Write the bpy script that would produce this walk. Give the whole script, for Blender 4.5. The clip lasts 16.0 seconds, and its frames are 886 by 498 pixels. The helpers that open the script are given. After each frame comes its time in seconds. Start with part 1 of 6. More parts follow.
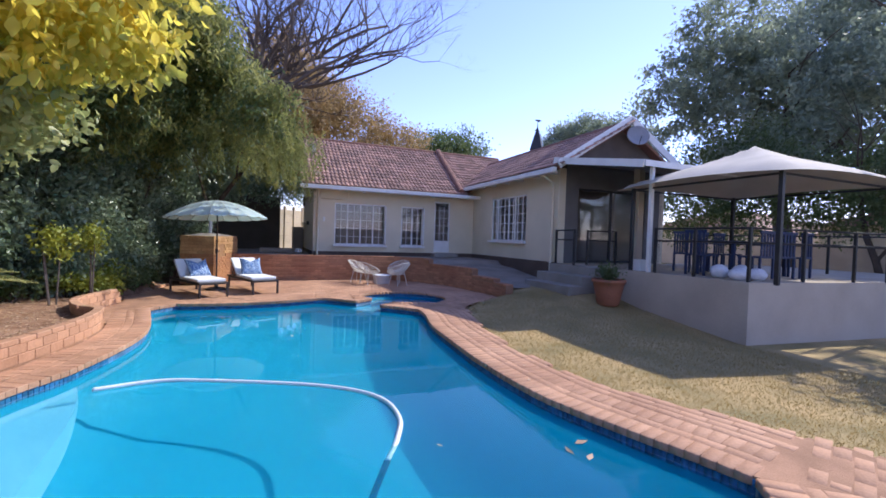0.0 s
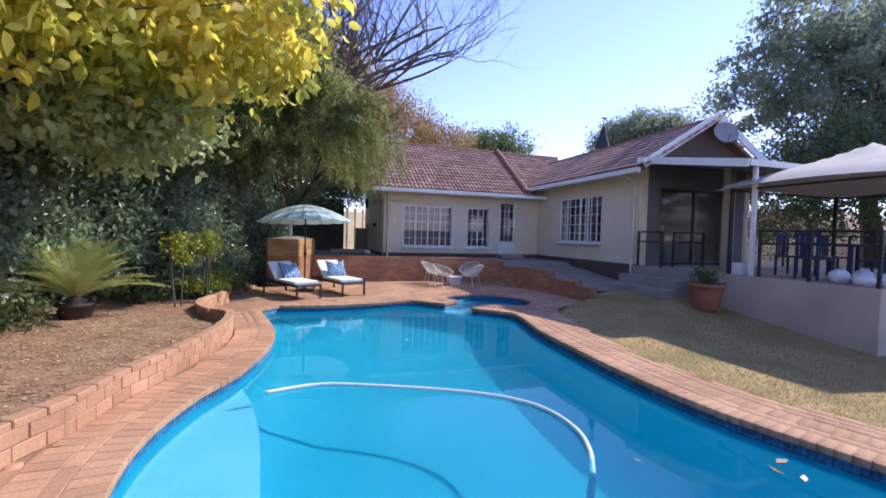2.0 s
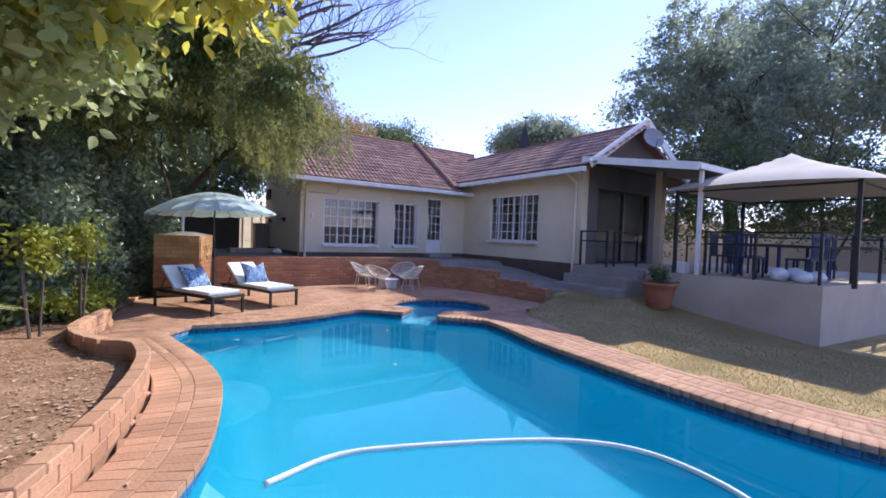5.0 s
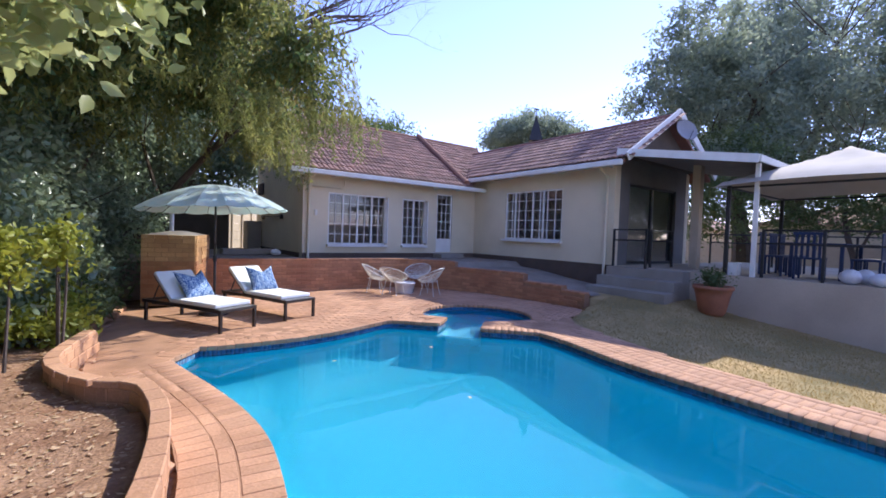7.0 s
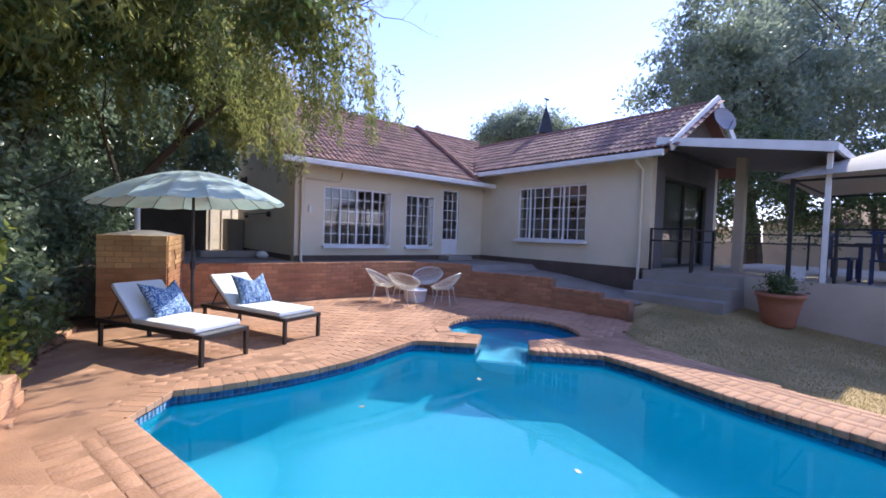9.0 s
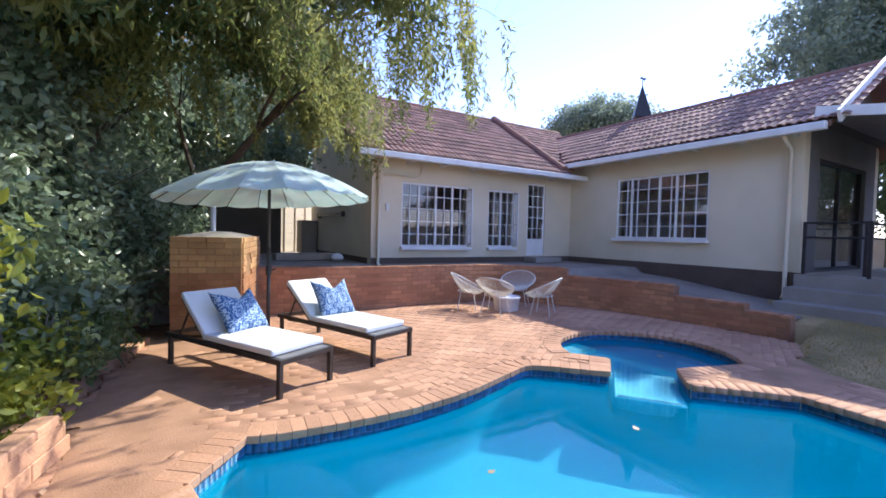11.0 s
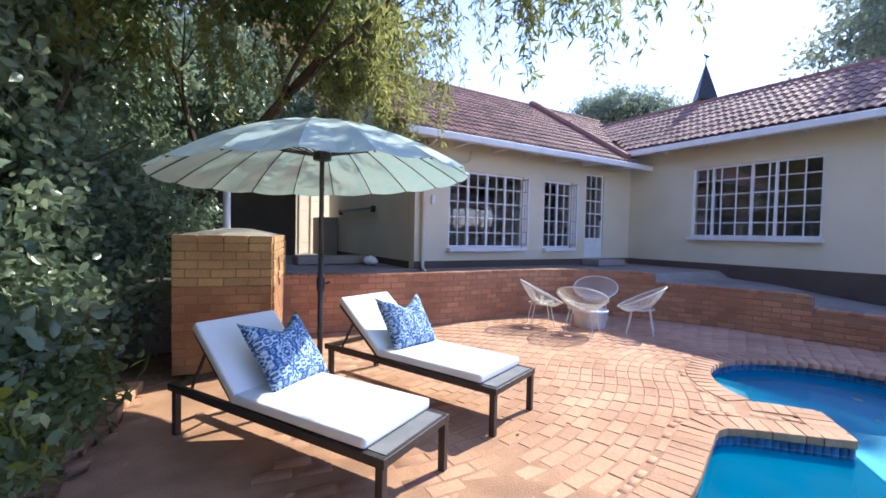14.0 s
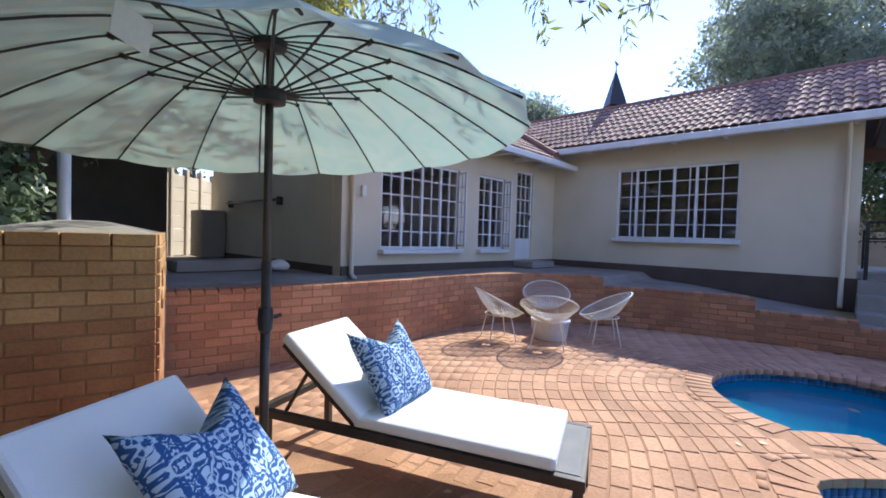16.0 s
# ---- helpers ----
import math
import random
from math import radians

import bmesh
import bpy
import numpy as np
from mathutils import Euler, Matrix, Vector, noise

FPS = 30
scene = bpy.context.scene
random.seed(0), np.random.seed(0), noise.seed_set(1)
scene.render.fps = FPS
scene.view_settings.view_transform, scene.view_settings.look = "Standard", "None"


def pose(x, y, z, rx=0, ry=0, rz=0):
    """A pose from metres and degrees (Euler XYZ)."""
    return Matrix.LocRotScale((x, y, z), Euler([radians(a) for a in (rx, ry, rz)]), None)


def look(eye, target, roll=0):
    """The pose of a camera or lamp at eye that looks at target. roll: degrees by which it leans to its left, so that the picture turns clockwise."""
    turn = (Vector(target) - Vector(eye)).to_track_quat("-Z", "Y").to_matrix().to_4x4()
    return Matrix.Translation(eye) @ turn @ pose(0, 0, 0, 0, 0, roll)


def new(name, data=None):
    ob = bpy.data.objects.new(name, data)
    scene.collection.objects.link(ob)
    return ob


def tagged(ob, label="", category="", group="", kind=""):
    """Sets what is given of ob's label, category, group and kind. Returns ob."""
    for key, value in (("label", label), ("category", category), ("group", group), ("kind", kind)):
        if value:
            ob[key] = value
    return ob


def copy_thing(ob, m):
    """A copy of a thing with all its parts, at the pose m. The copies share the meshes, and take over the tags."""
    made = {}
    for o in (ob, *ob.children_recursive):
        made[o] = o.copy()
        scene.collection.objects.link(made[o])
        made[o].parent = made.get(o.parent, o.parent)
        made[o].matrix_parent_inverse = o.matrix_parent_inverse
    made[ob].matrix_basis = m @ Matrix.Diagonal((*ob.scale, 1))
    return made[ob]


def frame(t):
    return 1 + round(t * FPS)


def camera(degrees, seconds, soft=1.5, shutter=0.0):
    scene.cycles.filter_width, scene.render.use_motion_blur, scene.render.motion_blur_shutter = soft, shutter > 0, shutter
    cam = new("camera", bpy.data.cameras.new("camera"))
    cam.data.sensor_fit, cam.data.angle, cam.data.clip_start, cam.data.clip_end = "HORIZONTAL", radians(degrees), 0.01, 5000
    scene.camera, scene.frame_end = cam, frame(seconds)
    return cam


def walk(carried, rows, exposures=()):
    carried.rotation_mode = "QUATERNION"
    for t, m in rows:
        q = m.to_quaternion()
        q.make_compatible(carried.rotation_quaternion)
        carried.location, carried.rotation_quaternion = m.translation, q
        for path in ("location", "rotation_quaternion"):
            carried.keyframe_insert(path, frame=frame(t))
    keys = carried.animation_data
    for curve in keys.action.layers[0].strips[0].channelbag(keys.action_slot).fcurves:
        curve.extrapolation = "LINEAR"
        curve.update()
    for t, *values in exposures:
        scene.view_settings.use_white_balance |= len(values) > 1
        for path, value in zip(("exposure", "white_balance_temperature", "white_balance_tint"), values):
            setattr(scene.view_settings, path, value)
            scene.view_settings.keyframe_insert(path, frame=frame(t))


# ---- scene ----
cam = camera(92.3, 16.0, soft=1.7)
METRES, EYE, TILT, LEAN, TURN = 11.6, 1.51, 0.0, 0.0, -22.0
ROWS = [
    (0.0, 0.0, 0.0, 0.0, 0.05, -1.48, -1.83),
    (0.5, -0.0279, -0.0072, 0.0018, 2.35, -1.66, -1.73),
    (1.0, -0.0558, -0.0091, 0.0003, 3.57, -1.67, -1.63),
    (1.5, -0.0822, -0.0066, 0.006, 4.23, -1.81, -1.61),
    (2.0, -0.1116, -0.006, 0.0071, 4.38, -1.89, -1.6),
    (2.5, -0.1367, 0.0028, 0.0035, 3.78, -1.82, -1.54),
    (3.0, -0.1579, 0.0193, 0.0028, 0.88, -1.88, -1.66),
    (3.5, -0.1834, 0.0363, 0.0033, -3.52, -1.8, -1.85),
    (4.0, -0.2057, 0.0601, 0.0034, -7.47, -1.7, -2.0),
    (6.5, -0.3098, 0.1944, 0.0032, -13.37, -1.94, -2.0),
    (7.0, -0.325, 0.2248, 0.0036, -14.46, -1.96, -2.0),
    (7.5, -0.3412, 0.2561, 0.0024, -16.17, -1.94, -2.04),
    (8.0, -0.3502, 0.2914, 0.003, -17.54, -1.97, -2.07),
    (10.5, -0.3824, 0.4484, -0.003, -12.63, -1.83, -1.47),
    (11.0, -0.3897, 0.472, -0.0034, -9.11, -1.99, -1.35),
    (11.5, -0.3963, 0.5022, -0.0044, -5.5, -1.99, -1.15),
    (12.0, -0.4032, 0.5303, -0.0049, -3.26, -2.06, -1.05),
    (12.5, -0.4144, 0.5545, -0.0069, -2.5, -1.99, -0.99),
    (13.0, -0.4266, 0.58, -0.0093, -3.56, -1.98, -0.96),
    (13.5, -0.4444, 0.6044, -0.008, -6.13, -1.96, -1.09),
    (14.0, -0.4638, 0.6297, -0.0084, -9.61, -1.98, -1.25),
    (14.5, -0.478, 0.6592, -0.0096, -13.52, -1.9, -1.39),
    (15.0, -0.4907, 0.6892, -0.0101, -17.46, -1.88, -1.56),
    (15.5, -0.5004, 0.7184, -0.0104, -20.91, -1.73, -1.67),
    (16.0, -0.5056, 0.7529, -0.0096, -24.83, -1.72, -1.77),
]
walk(cam, [(t, pose(0, 0, EYE, TILT, LEAN, TURN) @ pose(METRES * x, METRES * y, METRES * z, 90 + pitch, roll, yaw)) for t, x, y, z, yaw, pitch, roll in ROWS],
     exposures=[(0.0, 1.4, 6450, 10), (4.0, 1.52, 6450, 10), (8.0, 1.7, 6470, 9.5), (10.5, 1.86, 6430, 6.5), (12.0, 2.03, 6420, 4), (14.2, 2.1, 6420, 3), (16.0, 1.76, 6430, 2.5)])

# ---- light ----
SUN = Vector((1.0, 0.18, 0.89)).normalized()
world = bpy.data.worlds.new("world")
scene.world = world
world.use_nodes = True
wn = world.node_tree.nodes
sky = wn.new("ShaderNodeTexSky")
sky.sky_type = "NISHITA"
sky.sun_disc = False
sky.sun_elevation = math.asin(SUN.z)
sky.sun_rotation = math.atan2(SUN.x, SUN.y)
sky.air_density, sky.dust_density, sky.ozone_density = 1.0, 0.04, 5.0
haze = wn.new("ShaderNodeVectorMath")
haze.operation = "MULTIPLY"
haze.inputs[1].default_value = (1.13, 0.90, 1.12)
world.node_tree.links.new(sky.outputs[0], haze.inputs[0])
world.node_tree.links.new(haze.outputs[0], wn["Background"].inputs[0])
wn["Background"].inputs[1].default_value = 0.127
sun_data = bpy.data.lights.new("sun", "SUN")
sun_data.energy, sun_data.angle, sun_data.color = 2.15, radians(0.6), (1.0, 0.95, 0.88)
sun = new("sun", sun_data)
sun.matrix_world = look(SUN * 60, (0, 0, 0))


# ---- materials ----
def mat(name, c1, c2=None, scale=3.0, fine=40.0, rough=0.75, bump=0.15, metal=0.0, rnd=0.0, island=0.0, contrast=0.25, spec=0.4):
    """Two-scale surface: stains between c1 and c2, fine grain, relief, and a change of tone from piece to piece."""
    m = bpy.data.materials.new(name)
    m.use_nodes = True
    nt = m.node_tree
    n, l = nt.nodes, nt.links
    b = n["Principled BSDF"]
    b.inputs["Roughness"].default_value = rough
    b.inputs["Metallic"].default_value = metal
    b.inputs["Specular IOR Level"].default_value = spec
    geo = n.new("ShaderNodeNewGeometry")
    big = n.new("ShaderNodeTexNoise")
    big.inputs["Scale"].default_value, big.inputs["Detail"].default_value = scale, 6
    small = n.new("ShaderNodeTexNoise")
    small.inputs["Scale"].default_value, small.inputs["Detail"].default_value = fine, 4
    l.new(geo.outputs["Position"], big.inputs["Vector"])
    l.new(geo.outputs["Position"], small.inputs["Vector"])
    ramp = n.new("ShaderNodeMapRange")
    ramp.inputs[1].default_value, ramp.inputs[2].default_value = 0.35, 0.65
    l.new(big.outputs["Fac"], ramp.inputs[0])
    mix = n.new("ShaderNodeMix")
    mix.data_type = "RGBA"
    mix.inputs[6].default_value = (*c1, 1)
    mix.inputs[7].default_value = (*(c2 or [c * 0.8 for c in c1]), 1)
    l.new(ramp.outputs[0], mix.inputs[0])
    tone = n.new("ShaderNodeMapRange")
    tone.inputs[3].default_value, tone.inputs[4].default_value = 1 - contrast, 1 + contrast
    l.new(small.outputs["Fac"], tone.inputs[0])
    hsv = n.new("ShaderNodeHueSaturation")
    l.new(mix.outputs[2], hsv.inputs["Color"])
    value = tone.outputs[0]
    if rnd or island:
        vary = n.new("ShaderNodeMapRange")
        amount = rnd or island
        vary.inputs[3].default_value, vary.inputs[4].default_value = 1 - amount, 1 + amount
        if rnd:
            info = n.new("ShaderNodeObjectInfo")
            l.new(info.outputs["Random"], vary.inputs[0])
        else:
            l.new(geo.outputs["Random Per Island"], vary.inputs[0])
        times = n.new("ShaderNodeMath")
        times.operation = "MULTIPLY"
        l.new(tone.outputs[0], times.inputs[0])
        l.new(vary.outputs[0], times.inputs[1])
        value = times.outputs[0]
    l.new(value, hsv.inputs["Value"])
    l.new(hsv.outputs[0], b.inputs["Base Color"])
    if bump:
        bm_ = n.new("ShaderNodeBump")
        bm_.inputs["Strength"].default_value, bm_.inputs["Distance"].default_value = bump, 0.02
        l.new(small.outputs["Fac"], bm_.inputs["Height"])
        l.new(bm_.outputs[0], b.inputs["Normal"])
    return m


def leaf_mat(name, c1, c2, vary=0.35, through_light=0.4, rough=0.5):
    """Leaves: tone from leaf to leaf between two greens, with light coming through."""
    m = bpy.data.materials.new(name)
    m.use_nodes = True
    n, l = m.node_tree.nodes, m.node_tree.links
    b, out = n["Principled BSDF"], n["Material Output"]
    b.inputs["Roughness"].default_value = rough
    geo = n.new("ShaderNodeNewGeometry")
    patch = n.new("ShaderNodeTexNoise")
    patch.inputs["Scale"].default_value, patch.inputs["Detail"].default_value = 1.1, 4
    l.new(geo.outputs["Position"], patch.inputs["Vector"])
    add = n.new("ShaderNodeMath")
    add.operation = "MULTIPLY_ADD"
    add.inputs[1].default_value = 0.4
    l.new(geo.outputs["Random Per Island"], add.inputs[0])
    shift = n.new("ShaderNodeMapRange")
    shift.inputs[1].default_value, shift.inputs[2].default_value = 0.35, 0.65
    shift.inputs[3].default_value, shift.inputs[4].default_value = 0.0, 0.6
    l.new(patch.outputs["Fac"], shift.inputs[0])
    l.new(shift.outputs[0], add.inputs[2])
    mix = n.new("ShaderNodeMix")
    mix.data_type = "RGBA"
    mix.inputs[6].default_value, mix.inputs[7].default_value = (*c1, 1), (*c2, 1)
    l.new(add.outputs[0], mix.inputs[0])
    l.new(mix.outputs[2], b.inputs["Base Color"])
    tr = n.new("ShaderNodeBsdfTranslucent")
    l.new(mix.outputs[2], tr.inputs["Color"])
    ms = n.new("ShaderNodeMixShader")
    ms.inputs[0].default_value = through_light
    l.new(b.outputs[0], ms.inputs[1])
    l.new(tr.outputs[0], ms.inputs[2])
    l.new(ms.outputs[0], out.inputs[0])
    return m


def glass_mat(name, tint=(1, 1, 1), ior=1.45, ripple=0.0, rough=0.0, cloud=0.0, cloud_colour=(0, 0, 0)):
    m = bpy.data.materials.new(name)
    m.use_nodes = True
    n, l = m.node_tree.nodes, m.node_tree.links
    b = n["Principled BSDF"]
    b.inputs["Base Color"].default_value = (*tint, 1)
    b.inputs["Roughness"].default_value = rough
    b.inputs["IOR"].default_value = ior
    b.inputs["Transmission Weight"].default_value = 1.0
    if ripple:
        geo = n.new("ShaderNodeNewGeometry")
        waves = n.new("ShaderNodeTexNoise")
        waves.inputs["Scale"].default_value, waves.inputs["Detail"].default_value = 2.2, 3
        l.new(geo.outputs["Position"], waves.inputs["Vector"])
        bump = n.new("ShaderNodeBump")
        bump.inputs["Strength"].default_value, bump.inputs["Distance"].default_value = ripple, 0.05
        l.new(waves.outputs["Fac"], bump.inputs["Height"])
        l.new(bump.outputs[0], b.inputs["Normal"])
    if cloud:
        body = n.new("ShaderNodeBsdfDiffuse")
        body.inputs["Color"].default_value = (*cloud_colour, 1)
        ms = n.new("ShaderNodeMixShader")
        ms.inputs[0].default_value = cloud
        l.new(b.outputs[0], ms.inputs[1])
        l.new(body.outputs[0], ms.inputs[2])
        l.new(ms.outputs[0], n["Material Output"].inputs[0])
    return m


def cloth_pattern(name, c1, c2, scale, lo, hi, rough=0.9, through_light=0.0, warp=2.5, repeat=0.0):
    """Printed cloth: curling two-colour pattern."""
    m = bpy.data.materials.new(name)
    m.use_nodes = True
    n, l = m.node_tree.nodes, m.node_tree.links
    b, out = n["Principled BSDF"], n["Material Output"]
    b.inputs["Roughness"].default_value = rough
    tc = n.new("ShaderNodeTexCoord")
    noise_ = n.new("ShaderNodeTexNoise")
    noise_.inputs["Scale"].default_value, noise_.inputs["Distortion"].default_value = scale, warp
    noise_.inputs["Detail"].default_value = 1.0
    place = tc.outputs["Object"]
    if repeat:
        split, join = n.new("ShaderNodeSeparateXYZ"), n.new("ShaderNodeCombineXYZ")
        l.new(place, split.inputs[0])
        for axis, width in ((0, repeat), (2, repeat * 1.3)):
            fold = n.new("ShaderNodeMath")
            fold.operation = "PINGPONG"
            fold.inputs[1].default_value = width
            l.new(split.outputs[axis], fold.inputs[0])
            l.new(fold.outputs[0], join.inputs[axis])
        place = join.outputs[0]
    l.new(place, noise_.inputs["Vector"])
    ramp = n.new("ShaderNodeValToRGB")
    e = ramp.color_ramp.elements
    e[0].position, e[0].color = lo, (*c1, 1)
    e[1].position, e[1].color = hi, (*c2, 1)
    l.new(noise_.outputs["Fac"], ramp.inputs[0])
    l.new(ramp.outputs[0], b.inputs["Base Color"])
    if through_light:
        tr = n.new("ShaderNodeBsdfTranslucent")
        l.new(ramp.outputs[0], tr.inputs["Color"])
        ms = n.new("ShaderNodeMixShader")
        ms.inputs[0].default_value = through_light
        l.new(b.outputs[0], ms.inputs[1])
        l.new(tr.outputs[0], ms.inputs[2])
        l.new(ms.outputs[0], out.inputs[0])
    return m


M_PLASTER = mat("house_plaster", (0.70, 0.615, 0.45), (0.645, 0.565, 0.41), 1.2, 90, 0.9, 0.12, contrast=0.08)
M_PLINTH = mat("plinth_paint", (0.12, 0.085, 0.065), (0.09, 0.065, 0.05), 2, 60, 0.85, 0.15)
M_WHITE = mat("white_paint", (0.78, 0.77, 0.74), (0.70, 0.69, 0.66), 4, 60, 0.5, 0.05, contrast=0.08)
M_TILE = mat("roof_tile", (0.35, 0.20, 0.15), (0.25, 0.15, 0.12), 2.5, 30, 0.8, 0.25, rnd=0.3)
M_RIDGE = mat("ridge_tile", (0.26, 0.12, 0.08), (0.2, 0.10, 0.075), 3, 30, 0.8, 0.25)
M_PAVER = mat("paving_brick", (0.52, 0.295, 0.175), (0.39, 0.205, 0.115), 1.1, 45, 0.85, 0.3, rnd=0.14)
M_PAVER_J = mat("paving_brick_field", (0.51, 0.29, 0.175), (0.385, 0.205, 0.12), 1.1, 45, 0.85, 0.3, island=0.1)
M_MORTAR = mat("sand_joint", (0.30, 0.165, 0.095), (0.44, 0.245, 0.145), 3, 80, 0.95, 0.3)
M_WALL_JOINT = mat("brick_joint", (0.36, 0.205, 0.12), (0.29, 0.155, 0.09), 3, 80, 0.95, 0.3)
M_BRICK = mat("face_brick", (0.47, 0.24, 0.13), (0.36, 0.165, 0.09), 1.3, 50, 0.85, 0.3, rnd=0.2)
M_BRICK_TAN = mat("tan_face_brick", (0.50, 0.31, 0.14), (0.42, 0.23, 0.10), 2.5, 50, 0.8, 0.3, rnd=0.14)
M_BRICK_RUST = mat("rust_face_brick", (0.40, 0.205, 0.09), (0.31, 0.14, 0.065), 2.2, 50, 0.85, 0.3, rnd=0.14)
M_TAN_JOINT = mat("tan_brick_joint", (0.36, 0.215, 0.105), (0.28, 0.155, 0.075), 3, 80, 0.95, 0.3)
M_SOIL = mat("mulch_soil", (0.22, 0.115, 0.065), (0.34, 0.205, 0.125), 6, 35, 0.95, 0.8, contrast=0.5)
M_LAWN = mat("dry_lawn", (0.47, 0.33, 0.15), (0.22, 0.18, 0.075), 1.1, 60, 0.95, 0.6, contrast=0.4)
M_POOL = mat("pool_paint", (0.003, 0.25, 0.385), (0.0025, 0.23, 0.355), 0.8, 10, 0.7, 0.0, contrast=0.06)
# pool paint made paler: the brighter look of shallow water put into the colour
M_POOL_SHALLOW = mat("pool_step_paint", (0.20, 0.48, 0.64), (0.17, 0.44, 0.60), 1.5, 15, 0.7, 0.0, contrast=0.06)
M_MOSAIC = mat("mosaic_tile", (0.02, 0.11, 0.24), (0.03, 0.17, 0.32), 14, 60, 0.4, 0.0, rnd=0.35)
M_GROUT = mat("grout", (0.35, 0.45, 0.5), None, 10, 60, 0.8, 0.0)
M_CONC = mat("concrete", (0.33, 0.30, 0.26), (0.26, 0.235, 0.2), 1.5, 60, 0.9, 0.25)
M_PATIO = mat("patio_plaster", (0.52, 0.44, 0.34), (0.44, 0.365, 0.28), 1.2, 70, 0.9, 0.15, contrast=0.12)
M_TERRACE = mat("terrace_screed", (0.30, 0.255, 0.21), (0.22, 0.185, 0.15), 1.5, 60, 0.9, 0.25)
M_PORCH = mat("porch_grey_paint", (0.16, 0.155, 0.15), (0.13, 0.125, 0.12), 1.5, 60, 0.85, 0.1)
M_BLACK = mat("black_metal", (0.02, 0.02, 0.022), (0.03, 0.03, 0.03), 8, 80, 0.45, 0.05)
M_BROWN = mat("dark_bronze_metal", (0.035, 0.028, 0.026), (0.05, 0.042, 0.038), 8, 80, 0.4, 0.05)
M_GREY_SLING = mat("grey_sling", (0.20, 0.20, 0.20), (0.16, 0.16, 0.16), 8, 200, 0.7, 0.2)
M_CUSHION = mat("white_cushion_cloth", (0.82, 0.81, 0.79), (0.77, 0.77, 0.76), 3, 250, 0.9, 0.15, contrast=0.05)
M_PILLOW = cloth_pattern("blue_damask_cloth", (0.022, 0.09, 0.26), (0.45, 0.58, 0.70), 26.0, 0.49, 0.545, repeat=0.085)
M_CANOPY = cloth_pattern("pale_green_canopy_cloth", (0.62, 0.76, 0.74), (0.70, 0.79, 0.76), 3.0, 0.35, 0.7, 0.9, 0.45)
M_CHAIR = mat("white_cord", (0.72, 0.70, 0.63), (0.66, 0.64, 0.57), 5, 60, 0.5, 0.0, contrast=0.06)
M_HOSE = mat("white_hose_plastic", (0.75, 0.77, 0.74), (0.66, 0.68, 0.66), 6, 50, 0.45, 0.0)
# grey that sets the rooms' dimness by colour; the gas box shares it
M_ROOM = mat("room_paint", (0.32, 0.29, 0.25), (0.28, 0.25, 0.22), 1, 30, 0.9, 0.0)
M_PRECAST = mat("precast_concrete", (0.66, 0.57, 0.46), (0.58, 0.5, 0.4), 2, 60, 0.9, 0.15)
M_GLASS = glass_mat("window_glass", (0.95, 0.97, 0.97), 1.5)
M_WATER = glass_mat("pool_water", (0.52, 0.95, 0.99), 1.33, 0.025, cloud=0.32, cloud_colour=(0.001, 0.25, 0.42))
# near-black colour that carries the darkness of unlit rooms behind openings
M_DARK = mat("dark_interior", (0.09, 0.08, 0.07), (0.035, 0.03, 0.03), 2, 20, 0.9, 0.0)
M_BARK = mat("bark", (0.10, 0.075, 0.055), (0.065, 0.05, 0.04), 4, 40, 0.9, 0.6)
M_BARK_GREY = mat("grey_twigs", (0.12, 0.095, 0.08), (0.09, 0.07, 0.06), 4, 40, 0.9, 0.3)
M_TERRACOTTA = mat("terracotta", (0.38, 0.15, 0.08), (0.3, 0.12, 0.07), 3, 40, 0.8, 0.2)
M_POT = mat("dark_clay_pot", (0.075, 0.04, 0.03), (0.05, 0.03, 0.024), 5, 40, 0.7, 0.2)
M_GAZ = mat("gazebo_cloth", (0.55, 0.49, 0.42), (0.48, 0.43, 0.36), 1.5, 120, 0.9, 0.1, contrast=0.06)
M_NAVY = mat("navy_plastic", (0.02, 0.035, 0.09), (0.025, 0.04, 0.10), 4, 60, 0.5, 0.0)
M_POUF = mat("white_stone", (0.7, 0.7, 0.72), (0.6, 0.6, 0.63), 5, 50, 0.7, 0.1)
L_HEDGE = leaf_mat("hedge_leaf", (0.085, 0.145, 0.075), (0.36, 0.43, 0.28), through_light=0.4, rough=0.3)
L_YELLOW = leaf_mat("yellowing_leaf", (0.38, 0.44, 0.10), (0.92, 0.72, 0.12), through_light=0.72)
L_PALE = leaf_mat("pale_green_leaf", (0.26, 0.32, 0.12), (0.62, 0.64, 0.30), through_light=0.55, rough=0.4)
L_OLIVE = leaf_mat("olive_drooping_leaf", (0.13, 0.17, 0.055), (0.44, 0.42, 0.14), through_light=0.65)
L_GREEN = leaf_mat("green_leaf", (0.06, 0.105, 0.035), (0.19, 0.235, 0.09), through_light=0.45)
L_DARKGREEN = leaf_mat("dark_evergreen_leaf", (0.15, 0.20, 0.15), (0.38, 0.43, 0.30), through_light=0.6)
L_AUTUMN = leaf_mat("autumn_leaf", (0.24, 0.19, 0.10), (0.50, 0.33, 0.13), through_light=0.4)
L_PALM = leaf_mat("cycad_leaf", (0.27, 0.32, 0.085), (0.62, 0.60, 0.26), through_light=0.3)
L_BRIGHT = leaf_mat("bright_shrub_leaf", (0.12, 0.18, 0.03), (0.40, 0.40, 0.06), through_light=0.45)
L_DRY = leaf_mat("fallen_leaf", (0.36, 0.23, 0.13), (0.64, 0.46, 0.30), through_light=0.1)
L_GRASS = leaf_mat("grass_blade", (0.26, 0.21, 0.07), (0.64, 0.44, 0.17), through_light=0.3)


